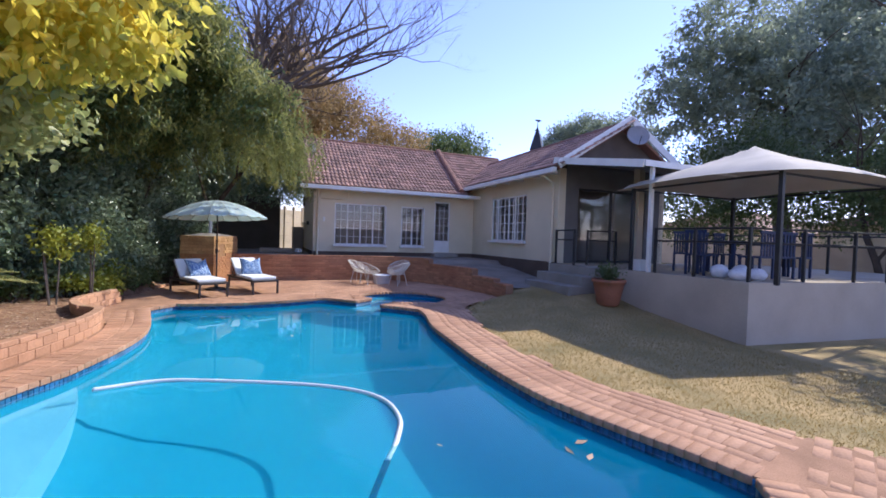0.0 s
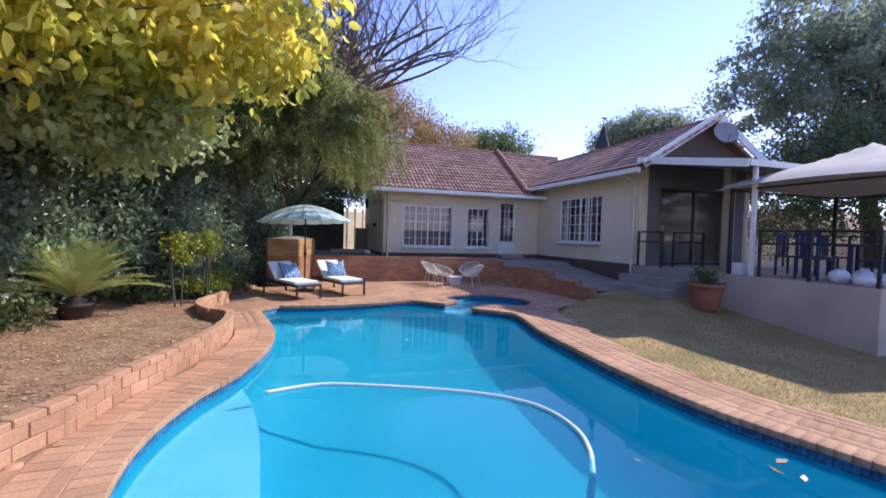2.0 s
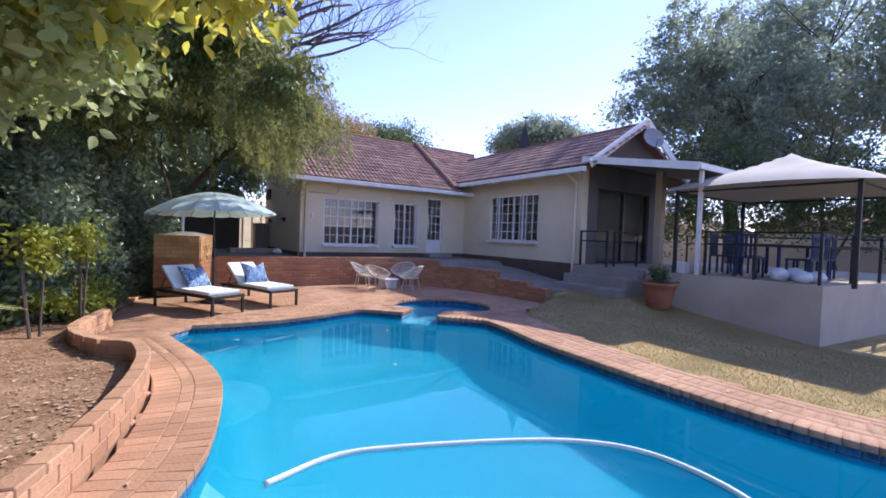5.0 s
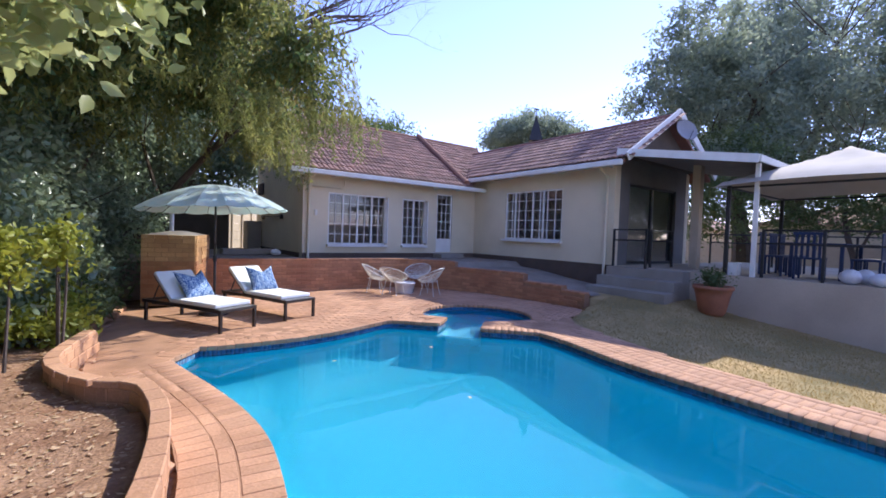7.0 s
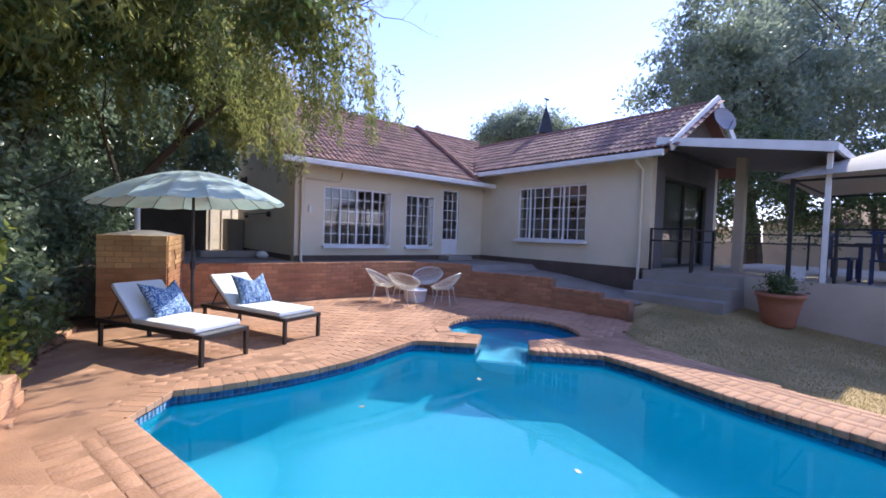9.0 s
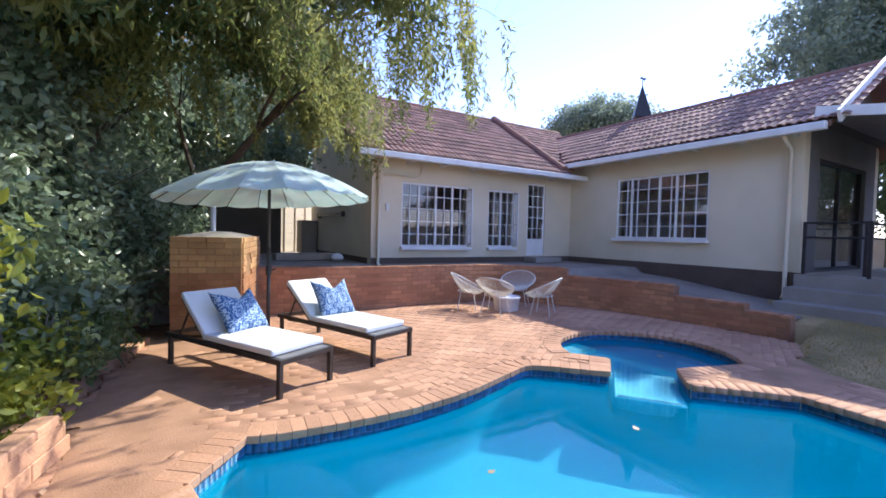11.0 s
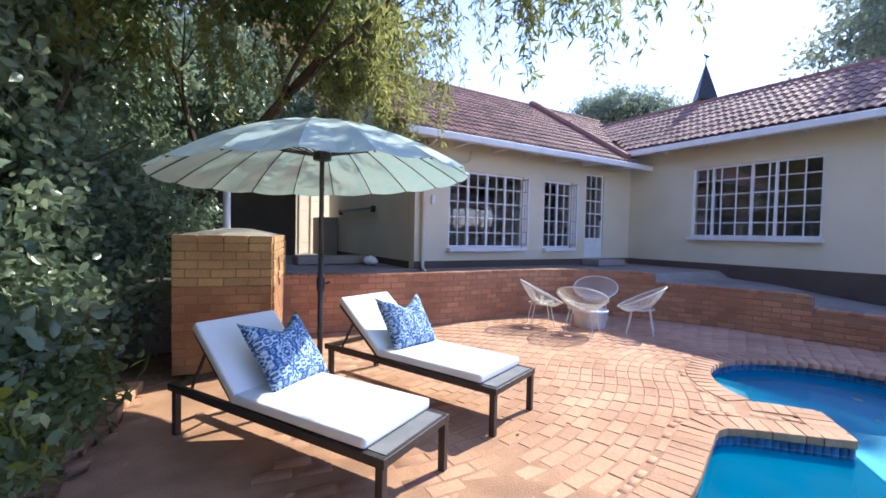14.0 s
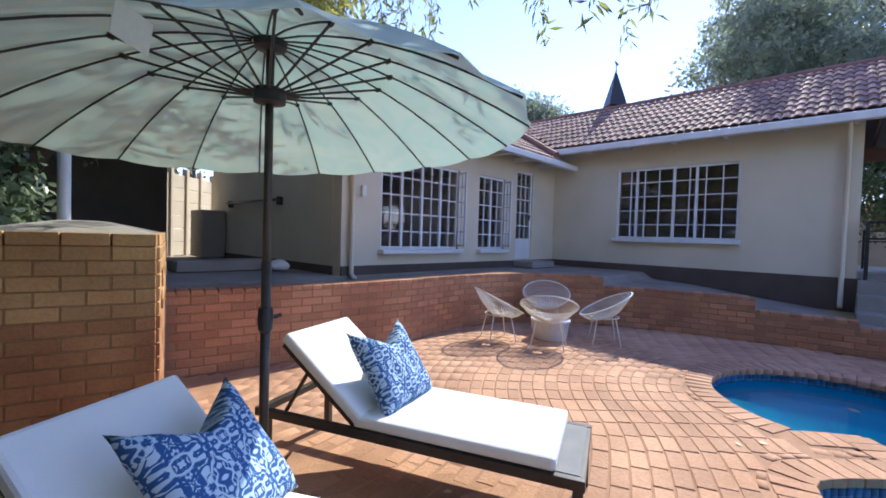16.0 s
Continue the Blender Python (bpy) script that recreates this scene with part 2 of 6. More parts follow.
# ---- mesh helpers ----
def obj(name, bm, material, parent=None, label="", smooth=False):
    me = bpy.data.meshes.new(name)
    bm.to_mesh(me)
    bm.free()
    me.materials.append(material)
    if smooth:
        me.polygons.foreach_set("use_smooth", [True] * len(me.polygons))
    ob = new(name, me)
    if parent:
        ob.parent = parent
    if label:
        ob["label"] = label
    return ob


def part(name, bm, material, parent, label="", smooth=False):
    return obj(name, bm, material, parent, label, smooth)


def thing(name, m, label, category, group="", kind=""):
    """An empty at a thing's base, which carries its parts."""
    ob = new(name)
    ob.empty_display_size = 0.1
    ob.matrix_world = m
    return tagged(ob, label, category, group, kind)


def box(bm, c, s, m=None, bevel=0.0):
    r = bmesh.ops.create_cube(bm, size=1.0)
    vs = r["verts"]
    for v in vs:
        v.co = Vector((v.co.x * s[0], v.co.y * s[1], v.co.z * s[2]))
    if bevel:
        es = list({e for v in vs for e in v.link_edges})
        res = bmesh.ops.bevel(bm, geom=es, offset=bevel, segments=2, affect="EDGES", profile=0.5)
        vs = list({v for f in res["faces"] for v in f.verts} | {v for v in vs if v.is_valid})
    for v in vs:
        v.co += Vector(c)
        if m:
            v.co = m @ v.co
    return vs


def boxes(items, bevel=0.0):
    bm = bmesh.new()
    for c, s in items:
        box(bm, c, s, bevel=bevel)
    return bm


def tube(bm, pts, radii, seg=8, close=False):
    """A tapered round bar along a line of points."""
    pts = [Vector(p) for p in pts]
    if not hasattr(radii, "__len__"):
        radii = [radii] * len(pts)
    rings, side = [], None
    for i, p in enumerate(pts):
        a = pts[(i - 1) % len(pts)] if (i or close) else p
        b = pts[(i + 1) % len(pts)] if (i < len(pts) - 1 or close) else p
        d = (b - a).normalized()
        if side is None:
            side = d.orthogonal().normalized()
        side = (side - d * side.dot(d)).normalized()
        up = d.cross(side)
        rings.append([bm.verts.new(p + radii[i] * (math.cos(k * 2 * math.pi / seg) * side + math.sin(k * 2 * math.pi / seg) * up)) for k in range(seg)])
    n = len(rings)
    for i in range(n if close else n - 1):
        r0, r1 = rings[i], rings[(i + 1) % n]
        for k in range(seg):
            bm.faces.new((r0[k], r0[(k + 1) % seg], r1[(k + 1) % seg], r1[k]))
    if not close:
        bm.faces.new(rings[0][::-1])
        bm.faces.new(rings[-1])
    return bm


def lathe(bm, profile, seg=24, centre=(0, 0, 0)):
    rings = [[bm.verts.new((centre[0] + r * math.cos(k * 2 * math.pi / seg), centre[1] + r * math.sin(k * 2 * math.pi / seg), centre[2] + z)) for k in range(seg)] for r, z in profile]
    for r0, r1 in zip(rings, rings[1:]):
        for k in range(seg):
            bm.faces.new((r0[k], r0[(k + 1) % seg], r1[(k + 1) % seg], r1[k]))
    bm.faces.new(rings[0][::-1])
    bm.faces.new(rings[-1])
    return bm


def fast_mesh(name, verts, faces, material, parent=None):
    """A mesh object from arrays: verts (n, 3), faces (m, k)."""
    verts, faces = np.asarray(verts, dtype=np.float32), np.asarray(faces, dtype=np.int32)
    me = bpy.data.meshes.new(name)
    me.vertices.add(len(verts))
    me.vertices.foreach_set("co", verts.ravel())
    k = faces.shape[1]
    me.loops.add(faces.size)
    me.loops.foreach_set("vertex_index", faces.ravel())
    me.polygons.add(len(faces))
    me.polygons.foreach_set("loop_start", np.arange(0, faces.size, k, dtype=np.int32))
    me.polygons.foreach_set("loop_total", np.full(len(faces), k, dtype=np.int32))
    me.update(calc_edges=True)
    me.materials.append(material)
    ob = new(name, me)
    if parent:
        ob.parent = parent
    return ob


def leaves(name, pts, size, material, parent=None, seed=1, aspect=0.5, droop=0.0, spread=1.0, oval=False):
    """One folded blade at each point. droop: how far the blades hang down."""
    rng = np.random.default_rng(seed)
    n = len(pts)
    pts = np.asarray(pts)
    d = rng.normal(size=(n, 3)) * spread
    d[:, 2] -= droop
    d /= np.linalg.norm(d, axis=1)[:, None]
    s = np.cross(d, rng.normal(size=(n, 3)))
    s /= np.linalg.norm(s, axis=1)[:, None]
    up = np.cross(d, s)
    L = (size * rng.uniform(0.6, 1.35, n))[:, None]
    w = L * aspect * 0.5
    if oval:
        rows_ = [pts, pts + d * L * 0.22 + s * w * 0.8 + up * L * 0.05, pts + d * L * 0.55 + s * w + up * L * 0.09, pts + d * L - up * L * 0.06,
                 pts + d * L * 0.55 - s * w + up * L * 0.09, pts + d * L * 0.22 - s * w * 0.8 + up * L * 0.05]
        i = np.arange(n)[:, None] * 6
        faces = np.concatenate([i + [0, 1, 2], i + [0, 2, 3], i + [0, 3, 4], i + [0, 4, 5]], 0)
        return fast_mesh(name, np.stack(rows_, 1).reshape(-1, 3), faces, material, parent)
    a = pts
    b = pts + d * L * 0.45 + s * w + up * L * 0.08
    c = pts + d * L
    e = pts + d * L * 0.45 - s * w + up * L * 0.08
    verts = np.stack([a, b, c, e], 1).reshape(-1, 3)
    i = np.arange(n)[:, None] * 4
    faces = np.concatenate([i + [0, 1, 2], i + [0, 2, 3]], 0)
    return fast_mesh(name, verts, faces, material, parent)


def clumps(blobs, count, radius, per, seed=1, inner=0.55, squash=0.8):
    """Leaf places: small clumps spread through the outer part of ellipsoids (x, y, z, rx, ry, rz)."""
    rng = np.random.default_rng(seed)
    vol = np.array([b[3] * b[4] * b[5] for b in blobs]) ** 0.75
    pick = rng.choice(len(blobs), count, p=vol / vol.sum())
    B = np.array(blobs)[pick]
    u = rng.normal(size=(count, 3))
    u /= np.linalg.norm(u, axis=1)[:, None]
    r = rng.uniform(inner, 1.0, count)[:, None] * (1 + 0.12 * np.clip(rng.normal(size=(count, 1)), -1.5, 1.5))
    centre = B[:, :3] + u * r * B[:, 3:6]
    off = np.clip(rng.normal(size=(count, per, 3)), -1.7, 1.7) * radius * rng.uniform(0.5, 1.3, (count, 1, 1))
    off[:, :, 2] *= squash
    return (centre[:, None, :] + off).reshape(-1, 3)


def limb_tree(bm, base, top, r0, seed, levels=3, kids=4, bend=0.25, length=0.6, seg=6):
    """Trunk and limbs that fork and taper; returns the tips."""
    rng = random.Random(seed)
    tips = []

    def grow(p, d, L, r, level):
        pts, radii, q = [p], [r], p
        steps = 5 if level == 0 else 4
        for k in range(steps):
            d = (d + Vector((rng.uniform(-1, 1), rng.uniform(-1, 1), rng.uniform(-0.6, 0.9))) * bend * 0.5).normalized()
            q = q + d * L / steps
            pts.append(q)
            radii.append(r * (1 - 0.55 * (k + 1) / steps))
        tube(bm, pts, radii, max(3, seg - level))
        if level >= levels:
            tips.append(q)
            return
        for k in range(kids):
            i = rng.randint(2, steps)
            out = Vector((rng.uniform(-1, 1), rng.uniform(-1, 1), rng.uniform(-0.2, 0.7))).normalized()
            grow(pts[i], (d + out * 1.0).normalized(), L * length * rng.uniform(0.7, 1.15), radii[i] * 0.62, level + 1)

    base, top = Vector(base), Vector(top)
    grow(base, (top - base).normalized(), (top - base).length, r0, 0)
    return tips


def inside(px, py, poly):
    """Which points lie inside a polygon."""
    px, py = np.asarray(px), np.asarray(py)
    res = np.zeros(px.shape, bool)
    n = len(poly)
    for i in range(n):
        (x0, y0), (x1, y1) = poly[i], poly[(i + 1) % n]
        if y0 == y1:
            continue
        cross = ((y0 > py) != (y1 > py)) & (px < (x1 - x0) * (py - y0) / (y1 - y0) + x0)
        res ^= cross
    return res


def smooth_line(pts, step=0.06):
    """A Catmull-Rom line through control points, at even steps."""
    P = [Vector((*p, 0)) if len(p) == 2 else Vector(p) for p in pts]
    P = [P[0] * 2 - P[1]] + P + [P[-1] * 2 - P[-2]]
    fine = []
    for i in range(1, len(P) - 2):
        for k in range(80):
            t = k / 80
            a, b, c, d = P[i - 1:i + 3]
            fine.append(0.5 * (2 * b + (c - a) * t + (2 * a - 5 * b + 4 * c - d) * t * t + (3 * b - a - 3 * c + d) * t ** 3))
    fine.append(P[-2])
    out, want, run = [fine[0]], step, 0.0
    for p, q in zip(fine, fine[1:]):
        seg = (q - p).length
        while seg > 0 and run + seg >= want:
            out.append(p + (q - p) * ((want - run) / seg))
            want += step
        run += seg
    if (out[-1] - fine[-1]).length > step * 0.4:
        out.append(fine[-1])
    return out


def wall_mesh(u0, u1, z0, z1, thick, holes):
    """A wall in the plane of local x and z, front at y = 0 and back at y = thick, with holes (u0, u1, z0, z1) right through."""
    bm = bmesh.new()
    us = sorted({u0, u1, *(h[0] for h in holes), *(h[1] for h in holes)})
    zs = sorted({z0, z1, *(h[2] for h in holes), *(h[3] for h in holes)})
    solid = lambda i, j: 0 <= i < len(us) - 1 and 0 <= j < len(zs) - 1 and not any(h[0] <= us[i] < h[1] and h[2] <= zs[j] < h[3] for h in holes)
    verts = {}

    def v(u, y, z):
        if (u, y, z) not in verts:
            verts[u, y, z] = bm.verts.new((u, y, z))
        return verts[u, y, z]

    for i in range(len(us) - 1):
        for j in range(len(zs) - 1):
            if not solid(i, j):
                continue
            a, b, c, d = us[i], us[i + 1], zs[j], zs[j + 1]
            bm.faces.new((v(a, 0, c), v(b, 0, c), v(b, 0, d), v(a, 0, d)))
            bm.faces.new((v(a, thick, c), v(a, thick, d), v(b, thick, d), v(b, thick, c)))
            if not solid(i - 1, j):
                bm.faces.new((v(a, 0, c), v(a, 0, d), v(a, thick, d), v(a, thick, c)))
            if not solid(i + 1, j):
                bm.faces.new((v(b, 0, c), v(b, thick, c), v(b, thick, d), v(b, 0, d)))
            if not solid(i, j - 1):
                bm.faces.new((v(a, 0, c), v(a, thick, c), v(b, thick, c), v(b, 0, c)))
            if not solid(i, j + 1):
                bm.faces.new((v(a, 0, d), v(b, 0, d), v(b, thick, d), v(a, thick, d)))
    return bm


def brick_data(name, l, w, h, material, bevel=0.006):
    bm = bmesh.new()
    box(bm, (0, 0, 0), (l, w, h))
    bmesh.ops.bevel(bm, geom=bm.edges[:], offset=bevel, segments=1, affect="EDGES")
    me = bpy.data.meshes.new(name)
    bm.to_mesh(me)
    bm.free()
    me.materials.append(material)
    return me


def piece(name, me, parent, m):
    ob = new(name, me)
    ob.parent = parent
    ob.matrix_basis = m
    return ob


def structure(ob, label, category):
    return tagged(ob, label, category, "", "structure")


# ---- pool ----
WATER_Z = -0.13
SPA = (3.05, 10.15, 1.1)
right_side = smooth_line([(2.92, 8.42), (2.85, 7.8), (2.63, 6.85), (2.53, 5.8), (2.46, 4.65), (2.5, 3.5), (2.72, 2.66), (2.92, 2.07), (3.0, 1.75)])
west_side = smooth_line([(3.0, 1.75), (2.7, 1.45), (1.8, 1.0), (0.6, 0.8), (-0.6, 1.05), (-1.6, 1.8), (-2.18, 2.6), (-2.36, 3.34), (-2.41, 3.9),
                         (-2.36, 4.4), (-2.2, 5.0), (-1.96, 5.55), (-1.79, 6.3), (-1.70, 7.05), (-1.74, 7.7), (-1.87, 8.4), (-2.15, 9.58)])
corner_side = smooth_line([(-2.15, 9.58), (-1.78, 10.05)])
north_side = smooth_line([(-1.78, 10.05), (-1.5, 9.98), (-0.67, 9.93), (0.1, 10.03), (0.83, 10.27), (1.2, 10.37), (1.5, 10.14), (1.84, 9.78)])
spur_west = smooth_line([(1.84, 9.78), (2.27, 10.12)])
spa_in = smooth_line([(2.27, 10.12), (1.98, 10.5)])
arc = [(SPA[0] + SPA[2] * math.cos(radians(a)), SPA[1] + SPA[2] * math.sin(radians(a))) for a in range(160, -62, -3)]
spa_side = smooth_line(arc)
spur_east_in = smooth_line([(3.58, 9.18), (2.66, 9.46)])
spur_east = smooth_line([(2.66, 9.46), (2.25, 9.10)])
spur_south = smooth_line([(2.25, 9.10), (2.92, 8.42)])
SIDES = [right_side, west_side, corner_side, north_side, spur_west, spa_in, spa_side, spur_east_in, spur_east, spur_south]
POOL = [(p.x, p.y) for side in SIDES for p in side[:-1]]
POOL_ARR = np.array(POOL)


def pool_distance(x, y):
    d = np.full(np.shape(x), 9.0)
    for k in range(0, len(POOL_ARR), 1):
        d = np.minimum(d, np.hypot(np.asarray(x) - POOL_ARR[k, 0], np.asarray(y) - POOL_ARR[k, 1]))
    return d


def pool_normals():
    n = len(POOL)
    res = []
    for i in range(n):
        a, b = Vector(POOL[i - 3]), Vector(POOL[(i + 3) % n])
        d = (b - a).normalized()
        res.append(Vector((-d.y, d.x)))
    return res


POOL_N = pool_normals()


def basin():
    bm = bmesh.new()
    rings = []
    for off, z in ((0.0, -0.02), (0.0, -0.4), (0.06, -0.7), (0.2, -0.95), (0.42, -1.08)):
        ring = []
        for (x, y), nrm in zip(POOL, POOL_N):
            w = 1.0 if y < 8.0 else 0.25
            if x < -0.8 and y < 6.0:
                w = 2.6 if y > 2.2 else 1.8
            ring.append(bm.verts.new((x - nrm.x * off * w, y - nrm.y * off * w, z)))
        rings.append(ring)
    n = len(POOL)
    for r0, r1 in zip(rings, rings[1:]):
        for k in range(n):
            bm.faces.new((r0[k], r0[(k + 1) % n], r1[(k + 1) % n], r1[k]))
    edges = [bm.edges.get((rings[-1][k], rings[-1][(k + 1) % n])) for k in range(n)]
    bmesh.ops.triangle_fill(bm, edges=[e for e in edges if e], use_beauty=True)
    bmesh.ops.recalc_face_normals(bm, faces=bm.faces[:])
    return bm


pool = structure(obj("pool", basin(), M_POOL, smooth=True), "blue painted freeform garden pool shell filled with water", "pool")


def flat_fill(outline, z):
    bm = bmesh.new()
    vs = [bm.verts.new((x, y, z)) for x, y in outline]
    es = [bm.edges.new((vs[i], vs[(i + 1) % len(vs)])) for i in range(len(vs))]
    bmesh.ops.triangle_fill(bm, edges=es, use_beauty=True)
    for f in bm.faces:
        if f.normal.z < 0:
            f.normal_flip()
    return bm


water = structure(obj("water", flat_fill(POOL, WATER_Z), M_WATER), "clear still blue pool water with faint ripples", "water")
water.visible_shadow = False

# spa floor, and the ledge in the gap between spa and pool, paled for shallow water
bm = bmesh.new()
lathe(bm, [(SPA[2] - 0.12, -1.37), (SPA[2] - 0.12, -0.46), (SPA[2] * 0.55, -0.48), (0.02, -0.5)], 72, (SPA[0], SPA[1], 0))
part("spa_floor", bm, M_POOL_SHALLOW, pool, "spa floor coloured pale for shallow water", smooth=True)
bm = bmesh.new()
box(bm, (0.04, 0, -0.215), (0.94, 0.66, 0.06), pose(2.16, 9.53, 0, 0, 0, 38), 0.015)
ledge = part("entry_ledge", bm, M_POOL_SHALLOW, pool, "ledge between pool and spa, coloured pale for shallow water")
bm = bmesh.new()
box(bm, (-0.38, 0, -0.18), (0.05, 0.6, 0.012), pose(2.16, 9.53, 0, 0, 0, 38), 0.002)
part("ledge_tile_band", bm, M_MOSAIC, ledge, "dark blue mosaic band")
# shallow seat in the spa's north-west bend, pale and cut to the sunlit patch
bm = bmesh.new()
for a in range(95, 152, 4):
    box(bm, (0.92, 0, -0.34), (0.34, 0.085, 0.2), Matrix.Translation((SPA[0], SPA[1], 0)) @ Matrix.Rotation(radians(a), 4, "Z"))
part("spa_seat", bm, M_POOL_SHALLOW, pool, "spa seat, pale and short to match a sunlit patch")
# continuous bed under the coping bricks
bm = bmesh.new()
rings = [[bm.verts.new((x + m.x * o, y + m.y * o, z)) for (x, y), m in zip(POOL, POOL_N)] for o, z in ((0.004, -0.07), (0.004, 0.001), (0.24, 0.001))]
for r0, r1 in zip(rings, rings[1:]):
    for k in range(len(POOL)):
        bm.faces.new((r0[k], r0[(k + 1) % len(POOL)], r1[(k + 1) % len(POOL)], r1[k]))
part("coping_bed", bm, M_MORTAR, pool)
# shallow bench along the west side, its paler colour imitating less water overhead
inner_edge = smooth_line([(-1.93, 5.72), (-1.78, 5.3), (-1.64, 4.67), (-1.57, 4.16), (-1.52, 3.6), (-1.42, 2.9), (-1.05, 2.1), (-0.45, 1.35)], 0.1)
west_edge = [p for p in west_side if p.x < -0.2 and 1.0 < p.y < 5.75]
outline = [(p.x, p.y) for p in inner_edge] + [(p.x, p.y) for p in west_edge]
bm = flat_fill(outline, -0.42)
geo_ = bmesh.ops.extrude_edge_only(bm, edges=[e for e in bm.edges if e.is_boundary])
for v in geo_["geom"]:
    if isinstance(v, bmesh.types.BMVert):
        v.co.z = -1.37
bmesh.ops.recalc_face_normals(bm, faces=bm.faces[:])
part("bench", bm, M_POOL_SHALLOW, pool, "shallow bench, coloured pale for the thin water above")

# mosaic band under the coping: three rows of small tiles, the stretch along the west side as pieces
tile_me = brick_data("mosaic_tile", 0.048, 0.012, 0.045, M_MOSAIC, 0.003)
bm = bmesh.new()
n = len(POOL)
lo = [bm.verts.new((x - m.x * 0.002, y - m.y * 0.002, -0.175)) for (x, y), m in zip(POOL, POOL_N)]
hi = [bm.verts.new((x - m.x * 0.002, y - m.y * 0.002, -0.012)) for (x, y), m in zip(POOL, POOL_N)]
for k in range(n):
    bm.faces.new((lo[k], lo[(k + 1) % n], hi[(k + 1) % n], hi[k]))
band = part("tile_band", bm, M_GROUT, pool, "grout behind the mosaic")


def tile_rows(line, rows_z, step=0.052):
    pts = smooth_line([(p.x, p.y) for p in line[::3]] + [(line[-1].x, line[-1].y)], step)
    for p, q in zip(pts, pts[1:]):
        d = (q - p).normalized()
        nx, ny = -d.y, d.x
        for z in rows_z:
            yield Matrix.Translation(((p.x + q.x) / 2 - nx * 0.004, (p.y + q.y) / 2 - ny * 0.004, z)) @ Matrix.Rotation(math.atan2(d.y, d.x), 4, "Z")


count = 0
V, Fq = [], []
quad_box = [(0, 1, 2, 3), (4, 5, 6, 7), (0, 1, 5, 4), (1, 2, 6, 5), (2, 3, 7, 6), (3, 0, 4, 7)]
cube_v = np.array([(-1, -1, -1), (1, -1, -1), (1, 1, -1), (-1, 1, -1), (-1, -1, 1), (1, -1, 1), (1, 1, 1), (-1, 1, 1)]) * (0.024, 0.006, 0.0225)
for side in SIDES:
    for m in tile_rows(side, (-0.042, -0.092, -0.142)):
        y = m.translation.y
        if side is west_side and 3.2 < y < 6.2 and m.translation.x < 0 and count < 300:
            piece("mosaic_tile", tile_me, band, m)
            count += 1
        else:
            k = len(V) * 8
            V.append(np.array([(m @ Vector(v))[:] for v in cube_v]))
            Fq += [[k + i for i in f] for f in quad_box]
rest = fast_mesh("mosaic", np.concatenate(V), Fq, mat("mosaic_tile_joined", (0.02, 0.11, 0.24), (0.03, 0.17, 0.32), 14, 60, 0.5, 0.0, island=0.35), pool)
tagged(rest, kind="stuff")

# ---- ground ----
BED_WALL = [(-3.25, 3.0), (-3.08, 3.85), (-2.9, 4.3), (-2.8, 4.9), (-2.58, 5.55), (-2.37, 6.4), (-2.28, 7.2), (-2.31, 7.7), (-2.40, 8.04), (-2.74, 8.34), (-3.02, 9.0), (-2.97, 9.6), (-2.8, 10.3)]
RETAIN = [(-1.1, 14.8), (-0.2, 14.62), (0.73, 14.5), (1.7, 14.45), (2.68, 14.52), (3.78, 14.3), (4.6, 13.56), (5.06, 12.7), (5.32, 11.86), (5.48, 11.03), (5.57, 10.15), (5.62, 9.48)]
DECK = [(-4.5, -5), (-4.0, -1), (-3.4, 2.0)] + BED_WALL + [(-2.95, 11.0), (-2.7, 12.4), (-2.55, 13.4), (-1.5, 13.3), (-1.1, 14.8)] + RETAIN[1:] + \
    [(5.3, 9.2), (4.5, 8.95), (3.95, 8.3), (3.6, 7.2), (3.35, 6.2), (3.2, 5.3), (3.18, 4.1), (3.4, 3.3), (3.75, 2.6), (4.3, 1.6), (4.6, 0.5), (4.6, -0.8), (4.0, -5)]
TERRACE_EDGE = smooth_line(RETAIN, 0.1)


def ground_z(x, y):
    """Height of the natural ground: level round the pool, the lawn falling to the south-east and rising towards the steps."""
    x, y = np.asarray(x, float), np.asarray(y, float)
    s = np.clip((x - 3.4) / 4.2, 0, 1)
    target = np.interp(y, [2, 5, 7.2, 8.2, 9.2, 11], [-0.25, -0.2, 0.06, 0.28, 0.34, 0.36])
    z = -0.04 + (target + 0.04) * s * s * (3 - 2 * s)
    bed = inside(x, y, [(-9, 1.5), (-3.4, 1.8)] + [(a - 0.1, b) for a, b in BED_WALL] + [(-3.05, 11), (-2.8, 12.6), (-2.7, 13.6), (-9, 15)])
    bumps = 0.03 * np.sin(x * 5.1 + y * 2.3) * np.sin(y * 4.3 - x * 1.7)
    z = np.where(inside(x, y, DECK), -0.06, z)
    z = np.where((x > 3.0) & (x < 5.9) & (y > 9.2), -0.06, z)
    z = np.where(bed, 0.12 + 0.04 * np.clip(-3 - x, 0, 3) + 0.7 * bumps, z)
    return z


def lines(lo, hi, step, far):
    core = list(np.arange(lo, hi, step))
    out, k, d = [], step, 0
    while d < far:
        k *= 1.5
        d += k
        out.append(d)
    return np.array([lo - d for d in out[::-1]] + core + [hi + d for d in out])


gx, gy = lines(-6.5, 9.5, 0.11, 450), lines(-0.5, 12.5, 0.11, 450)
X, Y = np.meshgrid(gx, gy)
Z = ground_z(X, Y)
nx = len(gx)
idx = np.arange(X.size).reshape(X.shape)
quads = np.stack([idx[:-1, :-1], idx[:-1, 1:], idx[1:, 1:], idx[1:, :-1]], -1).reshape(-1, 4)
wet = inside(X, Y, POOL).ravel()
quads = quads[~wet[quads].any(1)]
used = np.unique(quads)
remap = np.full(X.size, -1)
remap[used] = np.arange(len(used))
